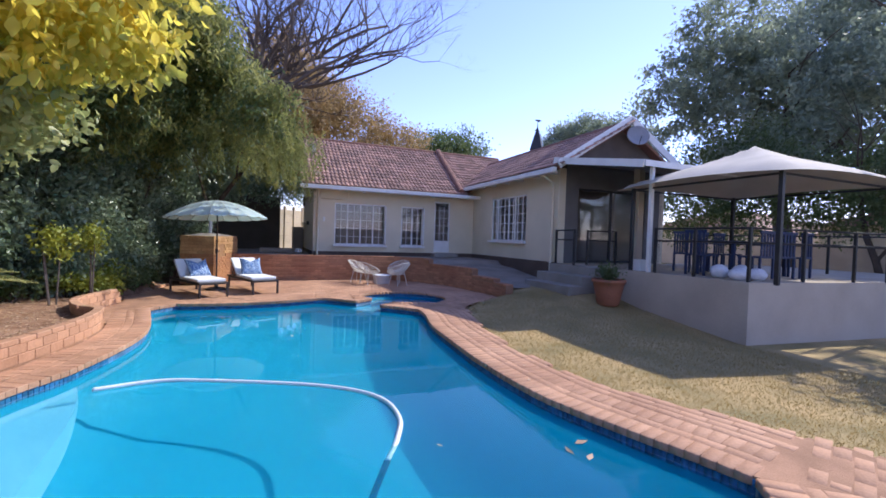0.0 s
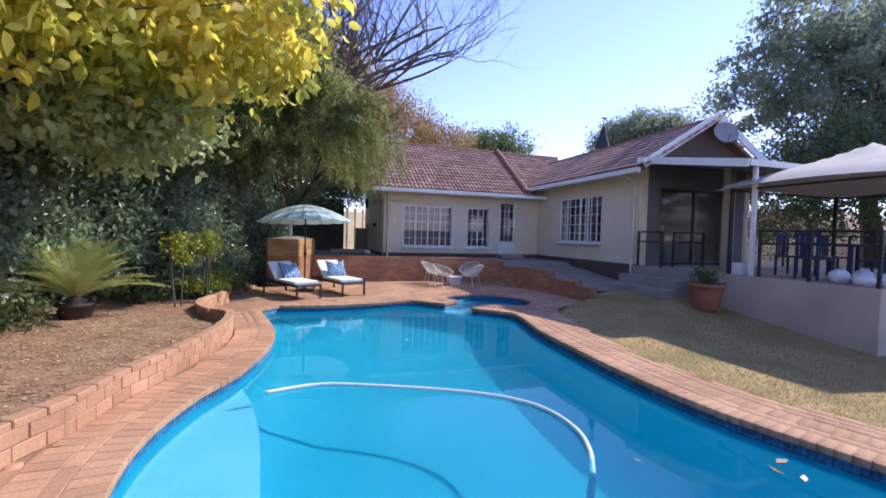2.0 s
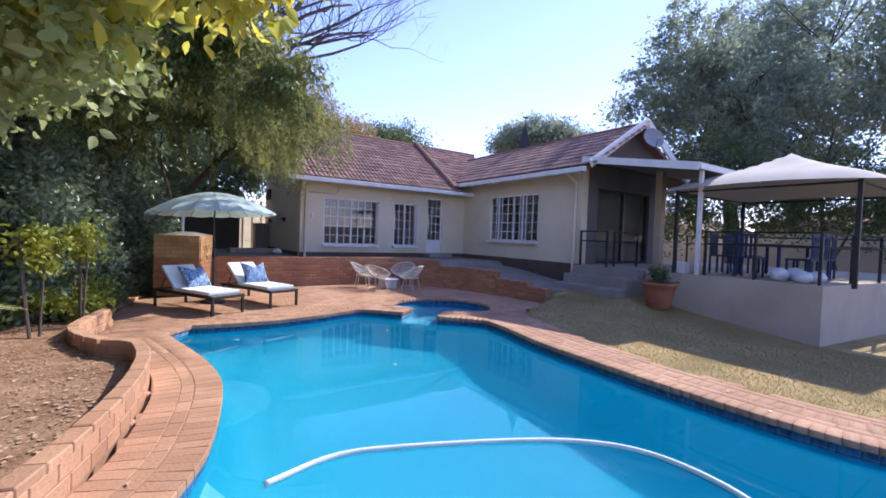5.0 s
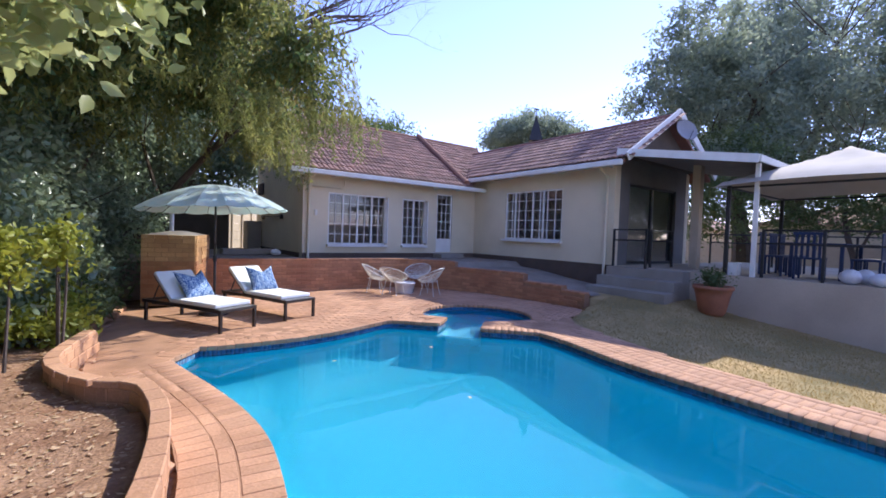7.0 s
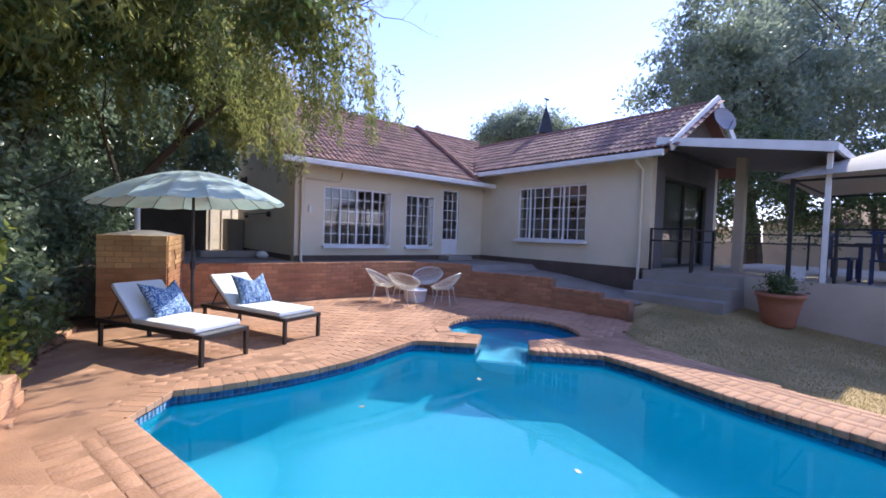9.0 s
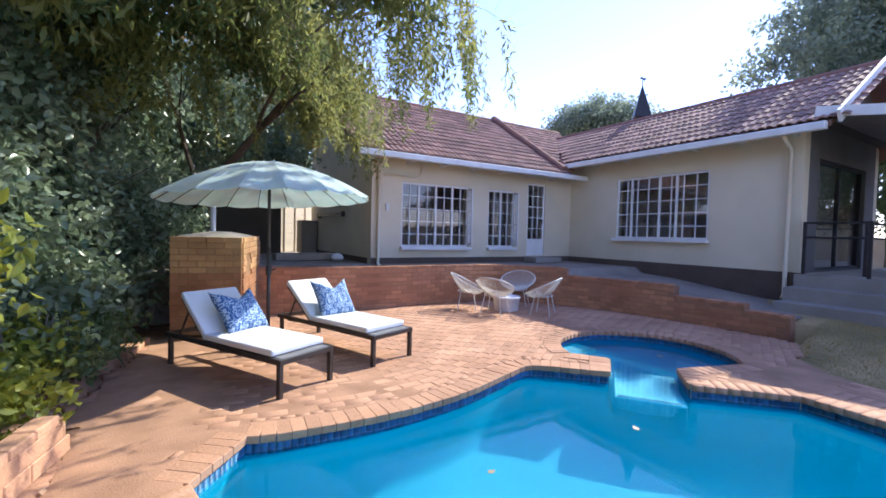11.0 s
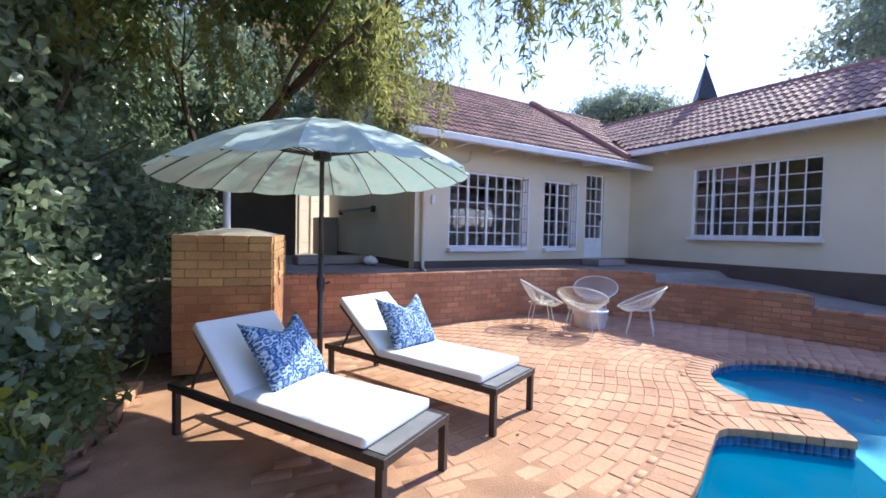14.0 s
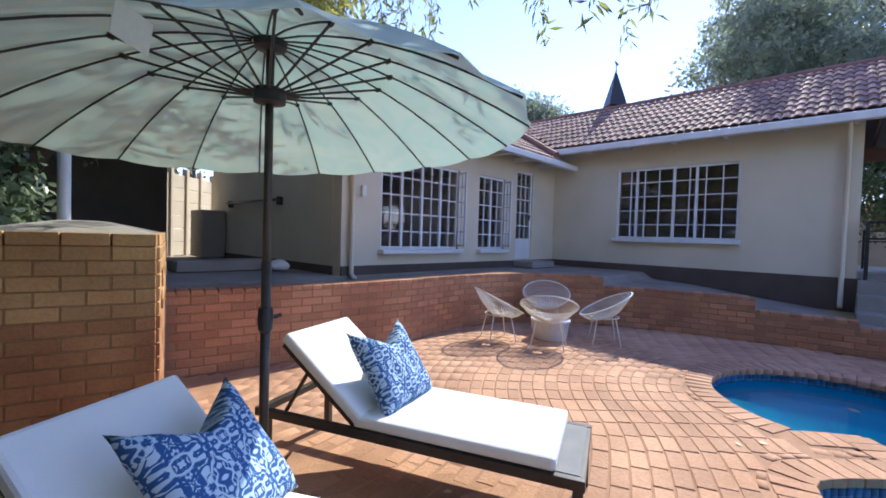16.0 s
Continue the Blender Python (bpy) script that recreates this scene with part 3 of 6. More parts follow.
pts = np.stack([X.ravel(), Y.ravel(), Z.ravel()], 1)[used]
ground = fast_mesh("ground", pts, remap[quads], M_LAWN)
structure(ground, "dry yellowed winter lawn on sandy ground", "lawn")
ground.data.materials.append(M_SOIL)
mid = pts[remap[quads]].mean(1)
soil = (mid[:, 0] < -2.2) & (mid[:, 1] > 1.6)
ground.data.polygons.foreach_set("material_index", soil.astype(np.int32))

# sand bed of the paving
hx, hy = np.arange(-4.6, 6.0, 0.09), np.arange(-5.0, 15.0, 0.09)
X, Y = np.meshgrid(hx, hy)
idx = np.arange(X.size).reshape(X.shape)
quads = np.stack([idx[:-1, :-1], idx[:-1, 1:], idx[1:, 1:], idx[1:, :-1]], -1).reshape(-1, 4)
ok = (inside(X, Y, DECK) & ~inside(X, Y, POOL)).ravel()
quads = quads[ok[quads].all(1)]
used = np.unique(quads)
remap = np.full(X.size, -1)
remap[used] = np.arange(len(used))
pavement = fast_mesh("pavement", np.stack([X.ravel(), Y.ravel(), np.full(X.size, 0.0)], 1)[used], remap[quads], M_MORTAR)
structure(pavement, "sun-bleached red clay brick paving round the pool", "paving")

# ---- raised terrace and its brick retaining wall ----


def terrace_z(x, y):
    return np.interp(y, [9.3, 10.0, 11.1, 12.4, 13.15, 13.35], [0.25, 0.31, 0.42, 0.58, 0.62, 0.76])


def wall_top(y):
    return 0.81 if y > 13.2 else 0.645 if y > 11.2 else 0.455 if y > 10.05 else 0.36


bm = bmesh.new()
edge = [(p.x, p.y) for p in TERRACE_EDGE]
cols = []
for x, y in edge:
    z = float(terrace_z(x, y)) + 0.0
    far_x = 7.75
    cols.append([bm.verts.new((x + 0.1 + (far_x - x) * k / 6, y + 0.08 + (0.0 if k == 0 else (min(y + 1.6, 15.9) - y) * k / 6 if y > 13.9 else 0.0), z)) for k in range(7)])
for a, b in zip(cols, cols[1:]):
    for k in range(6):
        bm.faces.new((a[k], b[k], b[k + 1], a[k + 1]))
box(bm, (-0.5, 19.2, 0.37), (16.4, 7.2, 0.8))
box(bm, (-4.6, 15.4, 0.37), (7.0, 1.6, 0.79))
terrace = structure(obj("terrace", bm, M_TERRACE), "worn grey concrete terrace above the retaining wall", "terrace")

bm = bmesh.new()
for p, q in zip(TERRACE_EDGE, TERRACE_EDGE[1:]):
    d = (q - p).normalized()
    m = Matrix.Translation(((p.x + q.x) / 2 - d.y * 0.0, (p.y + q.y) / 2, 0)) @ Matrix.Rotation(math.atan2(d.y, d.x), 4, "Z")
    h = wall_top((p.y + q.y) / 2) - 0.02
    box(bm, (0, 0.1, h / 2 - 0.05), (0.12, 0.224, h + 0.1), m)
retaining_wall = structure(obj("retaining_wall", bm, M_WALL_JOINT), "weathered red brick retaining wall in stepped courses", "wall")
WALL_BRICK = brick_data("brick", 0.222, 0.04, 0.074, M_BRICK)
CAP_BRICK = brick_data("cap_brick", 0.108, 0.235, 0.05, M_BRICK)
for row in range(10):
    z = 0.042 + row * 0.085
    pts_ = smooth_line(RETAIN, 0.233)
    if row % 2:
        pts_ = [p.lerp(q, 0.5) for p, q in zip(pts_, pts_[1:])]
    for p, q in zip(pts_, pts_[1:]):
        if z + 0.04 > wall_top((p.y + q.y) / 2) - 0.04:
            continue
        d = (q - p).normalized()
        piece("brick", WALL_BRICK, retaining_wall, Matrix.Translation(((p.x + q.x) / 2, (p.y + q.y) / 2, z)) @ Matrix.Rotation(math.atan2(d.y, d.x), 4, "Z") @ Matrix.Translation((0, random.uniform(-0.003, 0.003), 0)))
pts_ = smooth_line(RETAIN, 0.117)
for p, q in zip(pts_, pts_[1:]):
    d = (q - p).normalized()
    piece("cap_brick", CAP_BRICK, retaining_wall, Matrix.Translation(((p.x + q.x) / 2 - d.y * 0.1, (p.y + q.y) / 2 + d.x * 0.1, wall_top((p.y + q.y) / 2) - 0.02 + random.uniform(-0.002, 0.002))) @ Matrix.Rotation(math.atan2(d.y, d.x), 4, "Z"))

# low wall round the planting bed
bed_line = smooth_line(BED_WALL, 0.1)
bm = bmesh.new()
for p, q in zip(bed_line, bed_line[1:]):
    d = (q - p).normalized()
    m = Matrix.Translation(((p.x + q.x) / 2, (p.y + q.y) / 2, 0)) @ Matrix.Rotation(math.atan2(d.y, d.x), 4, "Z")
    box(bm, (0, 0.055, 0.06), (0.13, 0.098, 0.36), m)
bed_wall = structure(obj("bed_wall", bm, M_MORTAR), "low curved clay brick wall round the planting bed", "wall")
BED_BRICK = brick_data("brick", 0.222, 0.112, 0.108, M_PAVER)
BED_CAP = brick_data("cap_brick", 0.222, 0.124, 0.062, M_PAVER, 0.008)
for row in range(2):
    z = 0.06 + row * 0.115
    pts_ = smooth_line(BED_WALL, 0.23)
    if row % 2:
        pts_ = [p.lerp(q, 0.5) for p, q in zip(pts_, pts_[1:])]
    for p, q in zip(pts_, pts_[1:]):
        d = (q - p).normalized()
        piece("brick", BED_BRICK, bed_wall, Matrix.Translation(((p.x + q.x) / 2 - d.y * 0.055, (p.y + q.y) / 2 + d.x * 0.055, z)) @ Matrix.Rotation(math.atan2(d.y, d.x) + random.uniform(-0.01, 0.01), 4, "Z"))
for p, q in zip(smooth_line(BED_WALL, 0.231), smooth_line(BED_WALL, 0.231)[1:]):
    d = (q - p).normalized()
    piece("cap_brick", BED_CAP, bed_wall, Matrix.Translation(((p.x + q.x) / 2 - d.y * 0.055, (p.y + q.y) / 2 + d.x * 0.055, 0.258 + random.uniform(-0.003, 0.003))) @ Matrix.Rotation(math.atan2(d.y, d.x) + random.uniform(-0.015, 0.015), 4, "Z"))

# ---- house ----
WALL_Y, WALL_X = 15.65, 7.6
W1, W2, DOOR = (2.09, 3.96, 1.16, 2.66), (4.57, 5.46, 1.16, 2.66), (5.92, 6.58, 0.94, 2.93)
W3 = (11.75, 14.07, 1.48, 3.01)
bm = wall_mesh(1.36, 7.8, 0.7, 3.24, 0.24, [W1, W2, DOOR])
bmesh.ops.translate(bm, verts=bm.verts[:], vec=(0, WALL_Y, 0))
structure(obj("wall_north", bm, M_PLASTER), "beige painted plaster house wall with white windows and door", "wall")
TURN_B = pose(WALL_X, 0, 0, 0, 0, 90)
bm = wall_mesh(10.1, 19.0, 0.2, 3.62, -0.24, [W3])
bmesh.ops.recalc_face_normals(bm, faces=bm.faces[:])
bmesh.ops.transform(bm, matrix=TURN_B, verts=bm.verts[:])
structure(obj("wall_east", bm, M_PLASTER), "beige painted plaster house wall with one wide window", "wall")
# gable front with the porch door
PORCH_DOOR = (8.3, 10.9, 0.92, 3.1)
bm = wall_mesh(7.84, 11.6, 0.2, 3.75, 0.24, [PORCH_DOOR])
bmesh.ops.translate(bm, verts=bm.verts[:], vec=(0, 10.1, 0))
structure(obj("wall_south", bm, M_PORCH), "dark grey wall of the porch with a wide glass door", "wall")
bm = bmesh.new()
a, b, c = (7.5, 9.9, 3.72), (11.7, 9.9, 3.72), (9.6, 9.9, 4.94)
f0 = [bm.verts.new(v) for v in (a, b, c)]
f1 = [bm.verts.new((v[0], v[1] + 0.2, v[2])) for v in (a, b, c)]
bm.faces.new(f0)
bm.faces.new(f1[::-1])
for k in range(3):
    bm.faces.new((f0[k], f1[k], f1[(k + 1) % 3], f0[(k + 1) % 3]))
structure(obj("gable_wall", bm, mat("gable_timber", (0.13, 0.10, 0.08), (0.10, 0.08, 0.065), 3, 40, 0.85, 0.2)), "dark brown boarded gable under the tiled roof", "wall")
# closing walls of the rooms
bm = bmesh.new()
box(bm, (1.48, 18.4, 2.15), (0.24, 5.0, 3.2))
box(bm, (1.48, 18.9, 4.2), (0.2, 2.4, 1.8))
box(bm, (6.5, 20.85, 2.3), (10.2, 0.2, 3.6))
box(bm, (11.6, 16.4, 2.0), (0.2, 12.6, 3.4))
wall_back = structure(obj("wall_back", bm, M_PLASTER), "beige plaster side and rear house walls", "wall")
structure(obj("wall_inner", boxes([((4.7, 18.2, 1.8), (6.2, 0.1, 2.7)), ((9.7, 13.0, 2.0), (0.1, 5.6, 3.0)), ((9.6, 15.2, 2.0), (3.8, 0.1, 3.0))]), M_ROOM), "inner room walls coloured dim like a shaded interior", "wall")
structure(obj("floor", boxes([((6.5, 18.3, 0.86), (10.0, 5.0, 0.1)), ((9.6, 13.0, 0.8), (3.8, 5.7, 0.2))]), M_DARK), "house floor coloured dark for the unlit rooms", "floor")
structure(obj("ceiling", boxes([((6.5, 18.3, 3.0), (10.0, 5.0, 0.06)), ((9.6, 13.0, 3.4), (3.8, 5.7, 0.06))]), M_WHITE), "white ceiling inside the house", "ceiling")
# dark plinth
plinth = structure(obj("baseboard", boxes([((4.48, WALL_Y - 0.012, 0.80), (6.24, 0.03, 0.22)), ((WALL_X - 0.012, 12.85, 0.62), (0.03, 5.6, 0.58)), ((1.35, 18.3, 0.8), (0.03, 4.9, 0.2))]), M_PLINTH), "dark brown painted plinth at the foot of the walls", "plinth")


def window(name, m, w, h, cols, rows, label, casements=(), sections=()):
    """A white steel window: frame, glazing bars, panes, sill. Local x along the wall, z up, y into the wall."""
    win = thing(name, m, label, "window", "", "structure")
    fr = bmesh.new()
    t = 0.045
    for c, s in (((w / 2, 0.06, t / 2), (w, 0.05, t)), ((w / 2, 0.06, h - t / 2), (w, 0.05, t)), ((t / 2, 0.06, h / 2), (t, 0.05, h - 2 * t)), ((w - t / 2, 0.06, h / 2), (t, 0.05, h - 2 * t))):
        box(fr, c, s)
    for u in sections:
        box(fr, (u * w, 0.06, h / 2), (0.05, 0.045, h - 2 * t))
    part("window_frame", fr, M_WHITE, win)
    for k in range(1, cols):
        bar = bmesh.new()
        box(bar, (w * k / cols, 0.055, h / 2), (0.02, 0.03, h - 2 * t))
        part("glazing_bar", bar, M_WHITE, win)
    for k in range(1, rows):
        bar = bmesh.new()
        box(bar, (w / 2, 0.057, h * k / rows), (w - 2 * t, 0.026, 0.02))
        part("glazing_bar", bar, M_WHITE, win)
    sill = bmesh.new()
    box(sill, (w / 2, -0.03, -0.035), (w + 0.08, 0.2, 0.07), bevel=0.008)
    part("window_sill", sill, M_WHITE, win)
    for i in range(cols):
        for j in range(rows):
            pane = bmesh.new()
            box(pane, (w * (i + 0.5) / cols, 0.065, h * (j + 0.5) / rows), (w / cols - 0.021, 0.004, h / rows - 0.021))
            ob = part("pane", pane, M_GLASS, win)
            ob.visible_shadow = False
    for u, cw, ang in casements:
        leaf = bmesh.new()
        mm = pose(u, 0.02, 0.05, 0, 0, ang)
        hh = h - 0.1
        for c, s in (((cw / 2, 0, 0.02), (cw, 0.03, 0.04)), ((cw / 2, 0, hh - 0.02), (cw, 0.03, 0.04)), ((0.02, 0, hh / 2), (0.04, 0.03, hh)), ((cw - 0.02, 0, hh / 2), (0.04, 0.03, hh)), ((cw / 2, 0, hh / 2), (0.02, 0.02, hh))):
            box(leaf, c, s, mm)
        for k in range(1, rows):
            box(leaf, (cw / 2, 0, hh * k / rows), (cw, 0.02, 0.02), mm)
        part("casement", leaf, M_WHITE, win, "open white casement")
    return win


window("window_1", pose(W1[0], WALL_Y, W1[2]), W1[1] - W1[0], W1[3] - W1[2], 8, 5, "white steel cottage-pane window with an open casement", [(W1[1] - W1[0] - 0.01, 0.24, -98)], (0.25, 0.5, 0.75))
window("window_2", pose(W2[0], WALL_Y, W2[2]), W2[1] - W2[0], W2[3] - W2[2], 4, 5, "narrow white steel cottage-pane window, one casement open", [(W2[1] - W2[0] - 0.01, 0.22, -98)], (0.5,))
window("window_3", pose(WALL_X, W3[1], W3[2], 0, 0, -90), W3[1] - W3[0], W3[3] - W3[2], 8, 5, "wide white steel cottage-pane window on the shaded wall", (), (0.18, 0.5, 0.68))

# glazed door with its step
door = thing("door_1", pose(DOOR[0], WALL_Y, DOOR[2]), "white steel garden door glazed in small panes", "door", "", "structure")
dw, dh = DOOR[1] - DOOR[0], DOOR[3] - DOOR[2]
part("door_frame", boxes([((0.025, 0.06, dh / 2), (0.05, 0.06, dh)), ((dw - 0.025, 0.06, dh / 2), (0.05, 0.06, dh)), ((dw / 2, 0.06, dh - 0.025), (dw - 0.1, 0.06, 0.05)), ((dw / 2, 0.06, 0.22), (dw - 0.1, 0.04, 0.44))]), M_WHITE, door)
for k in range(1, 3):
    part("glazing_bar", boxes([((0.05 + (dw - 0.1) * k / 3, 0.06, 1.2), (0.02, 0.03, 1.5))]), M_WHITE, door)
for k in range(6):
    part("glazing_bar", boxes([((dw / 2, 0.062, 0.45 + 1.5 * k / 5), (dw - 0.1, 0.03, 0.02))]), M_WHITE, door)
for i in range(3):
    for j in range(5):
        ob = part("pane", boxes([((0.05 + (dw - 0.1) * (i + 0.5) / 3, 0.068, 0.45 + 1.5 * (j + 0.5) / 5), ((dw - 0.1) / 3 - 0.021, 0.004, 0.28))]), M_GLASS, door)
        ob.visible_shadow = False
bm = boxes([((dw - 0.09, 0.02, 0.95), (0.03, 0.03, 0.12)), ((dw - 0.13, -0.005, 0.98), (0.1, 0.02, 0.02))], 0.004)
part("door_handle", bm, M_BLACK, door)
step = tagged(obj("door_step", boxes([((6.25, 15.35, 0.84), (0.95, 0.5, 0.14))], 0.015), M_CONC), "low concrete step below the garden door", "step")

# porch sliding door
door = thing("door_2", pose(PORCH_DOOR[0], 10.1, PORCH_DOOR[2]), "dark framed sliding glass door at the back of the porch", "door", "", "structure")
pw, ph = PORCH_DOOR[1] - PORCH_DOOR[0], PORCH_DOOR[3] - PORCH_DOOR[2]
part("door_frame", boxes([((0.03, 0.1, ph / 2), (0.06, 0.08, ph)), ((pw - 0.03, 0.1, ph / 2), (0.06, 0.08, ph)), ((pw / 2, 0.1, ph - 0.03), (pw - 0.12, 0.08, 0.06)), ((pw / 2, 0.1, 0.03), (pw - 0.12, 0.08, 0.06)), ((pw / 2, 0.1, ph / 2), (0.06, 0.07, ph - 0.12))]), M_BLACK, door)
for k in (0.27, 0.73):
    part("pane", boxes([((pw * k, 0.1, ph / 2), (pw * 0.42, 0.006, ph - 0.13))]), M_GLASS, door).visible_shadow = False

# ---- roofs ----
PITCH_A = math.atan2(5.5 - 3.2, 19.06 - 15.2)
EAVE_A, RIDGE_A = (15.2, 3.2), (19.06, 5.5)
EAVE_B, RIDGE_B = (7.18, 3.56), (9.6, 5.0)


def tile_mesh():
    """A concrete roof tile: two rolls across, lapped at the lower end."""
    bm = bmesh.new()
    w, l = 0.30, 0.36
    prof = [(-0.5, 0.0), (-0.42, 0.028), (-0.3, 0.036), (-0.18, 0.028), (-0.08, 0.004), (0.04, 0.0), (0.12, 0.026), (0.24, 0.036), (0.36, 0.028), (0.46, 0.004), (0.5, 0.0)]
    top0 = [bm.verts.new((x * w, 0, z + 0.03)) for x, z in prof]
    top1 = [bm.verts.new((x * w, l, z)) for x, z in prof]
    low0 = [bm.verts.new((x * w, 0, z + 0.006)) for x, z in prof]
    for k in range(len(prof) - 1):
        bm.faces.new((top0[k], top0[k + 1], top1[k + 1], top1[k]))
        bm.faces.new((low0[k], low0[k + 1], top0[k + 1], top0[k]))
    me = bpy.data.meshes.new("roof_tile")
    bm.to_mesh(me)
    bm.free()
    me.materials.append(M_TILE)
    return me


TILE = tile_mesh()


def roof_slab(name, corners, label):
    """A roof plane with thickness under the tiles."""
    bm = bmesh.new()
    up = [bm.verts.new(c) for c in corners]
    dn = [bm.verts.new((c[0], c[1], c[2] - 0.1)) for c in corners]
    bm.faces.new(up)
    bm.faces.new(dn[::-1])
    k = len(corners)
    for i in range(k):
        bm.faces.new((up[i], dn[i], dn[(i + 1) % k], up[(i + 1) % k]))
    bmesh.ops.recalc_face_normals(bm, faces=bm.faces[:])
    return structure(obj(name, bm, M_RIDGE), label, "roof")


def lay_tiles(roof, origin, along, up, length, run, inside_fn):
    """Rows of tiles from the eave upwards; along: the eave's direction, up: the slope's."""
    along, up = Vector(along).normalized(), Vector(up).normalized()
    out = along.cross(up)
    m3 = Matrix((along, up, out)).transposed().to_4x4()
    rows, cols = int(run / 0.32), int(length / 0.298)
    for r in range(rows + 1):
        for c in range(cols + 1):
            p = Vector(origin) + along * ((c + 0.5) * 0.298) + up * (r * 0.32) + out * (0.012 + random.uniform(0, 0.004))
            q = p + up * 0.18
            if inside_fn(q):
                piece("roof_tile", TILE, roof, Matrix.Translation(p) @ m3 @ Matrix.Rotation(random.uniform(-0.008, 0.008), 4, "Z"))


def valley_x(y):
    """Plan line where the two roofs meet."""
    return 7.0 + max(0.0, (y - 15.2)) * 0.95


roof_a = roof_slab("roof_north", [(0.9, EAVE_A[0], EAVE_A[1]), (7.0, EAVE_A[0], EAVE_A[1]), (10.6, RIDGE_A[0], RIDGE_A[1]), (0.9, RIDGE_A[0], RIDGE_A[1])], "weathered red-brown concrete tile roof with a ridge")
roof_slab("roof_rear", [(0.9, RIDGE_A[0], RIDGE_A[1]), (10.6, RIDGE_A[0], RIDGE_A[1]), (10.6, 21.1, 4.28), (0.9, 21.1, 4.28)], "rear slope of the tile roof")
roof_b = roof_slab("roof_east", [(EAVE_B[0], 9.62, EAVE_B[1]), (RIDGE_B[0], 9.62, RIDGE_B[1]), (RIDGE_B[0], 18.4, RIDGE_B[1]), (EAVE_B[0], 15.6, EAVE_B[1])], "weathered red-brown concrete tile roof above the porch wing")
roof_slab("roof_east_rear", [(RIDGE_B[0], 9.62, RIDGE_B[1]), (12.02, 9.62, 3.56), (12.02, 22.0, 3.56), (RIDGE_B[0], 22.0, RIDGE_B[1])], "far slope of the porch wing roof")
lay_tiles(roof_a, (0.88, EAVE_A[0] - 0.03, EAVE_A[1]), (1, 0, 0), (0, math.cos(PITCH_A), math.sin(PITCH_A)), 10.0, 4.45, lambda p: p.x < valley_x(p.y) + 0.05 and p.y < 19.1)
slope_b = Vector((RIDGE_B[0] - EAVE_B[0], 0, RIDGE_B[1] - EAVE_B[1])).normalized()
lay_tiles(roof_b, (EAVE_B[0] - 0.03, 18.9, EAVE_B[1]), (0, -1, 0), slope_b, 9.3, 2.8, lambda p: p.y < 15.5 + (p.x - 7.1) * 1.15 and p.x < 9.65)


def ridge_caps(parent, p, q, r=0.11, n=None):
    p, q = Vector(p), Vector(q)
    L = (q - p).length
    n = n or int(L / 0.4)
    for k in range(n):
        a, b = p.lerp(q, k / n), p.lerp(q, (k + 1.06) / n)
        bm = bmesh.new()
        tube(bm, [a, b], [r, r * 0.93], 10)
        part("ridge_tile", bm, M_RIDGE, parent)


ridge_caps(roof_a, (0.85, 19.06, 5.52), (10.5, 19.06, 5.52))
ridge_caps(roof_b, (9.6, 9.6, 5.02), (9.6, 18.4, 5.02))
ridge_caps(roof_a, (6.86, 15.25, 3.32), (7.25, 19.0, 5.6), 0.13)

# white fascias and gutters
trim = structure(obj("trim", boxes([((4.35, 15.1, 3.13), (7.0, 0.12, 0.13)), ((7.1, 12.6, 3.47), (0.13, 5.9, 0.14))], 0.02), M_WHITE), "white painted gutters along the eaves", "gutter")
bm = bmesh.new()
for x in np.arange(1.3, 7.0, 0.9):
    box(bm, (x, 15.4, 3.12), (0.06, 0.5, 0.1))
for y in np.arange(10.2, 15.4, 0.9):
    box(bm, (7.38, y, 3.49), (0.45, 0.06, 0.1))
part("rafter_end", bm, M_WHITE, trim)
bm = bmesh.new()
for x1 in (7.14, 12.06):
    p, q = Vector((x1, 9.5, 3.6)), Vector((9.6, 9.5, 5.11))
    d = q - p
    m = Matrix.Translation((p + q) / 2) @ Matrix.Rotation(-math.atan2(d.z, d.x), 4, "Y")
    box(bm, (0, 0, 0), (d.length + 0.05, 0.05, 0.21), m)
structure(obj("bargeboard", bm, M_WHITE), "white painted bargeboards of the gable", "trim")
# downpipes
for pts_, nm in (([(1.5, 15.15, 3.05), (1.5, 15.58, 2.95), (1.5, 15.58, 0.8), (1.5, 15.48, 0.74)], "downpipe"), ([(7.15, 10.28, 3.4), (7.52, 10.28, 3.2), (7.52, 10.28, 0.5), (7.44, 10.28, 0.42)], "downpipe")):
    bm = bmesh.new()
    tube(bm, pts_, 0.038, 10)
    tagged(obj(nm, bm, M_PLASTER, smooth=True), "beige painted downpipe fixed to the house corner", "downpipe", "downpipes")
bm = bmesh.new()
tube(bm, [(1.62, 15.6, 2.78), (2.45, 15.6, 2.78), (2.55, 15.6, 2.86), (2.55, 15.6, 3.02)], 0.02, 8)
tagged(obj("conduit", bm, M_PLASTER, smooth=True), "thin beige painted pipe below the eaves", "pipe")
tagged(obj("wall_box", boxes([((1.72, 15.62, 2.05), (0.07, 0.06, 0.16))], 0.008), M_WHITE), "small white switch box on the wall", "switch")

# pointed chimney cowl
bm = bmesh.new()
lathe(bm, [(0.16, -0.3), (0.16, 0.1), (0.36, 0.12), (0.27, 0.4), (0.05, 1.05), (0.02, 1.12)], 4, (10.3, 15.3, 5.2))
cowl = tagged(obj("chimney_cowl", bm, M_BLACK), "dark pointed metal chimney cowl on the roof", "chimney")
bm = bmesh.new()
tube(bm, [(10.3, 15.3, 6.2), (10.3, 15.3, 6.6)], [0.02, 0.01], 6)
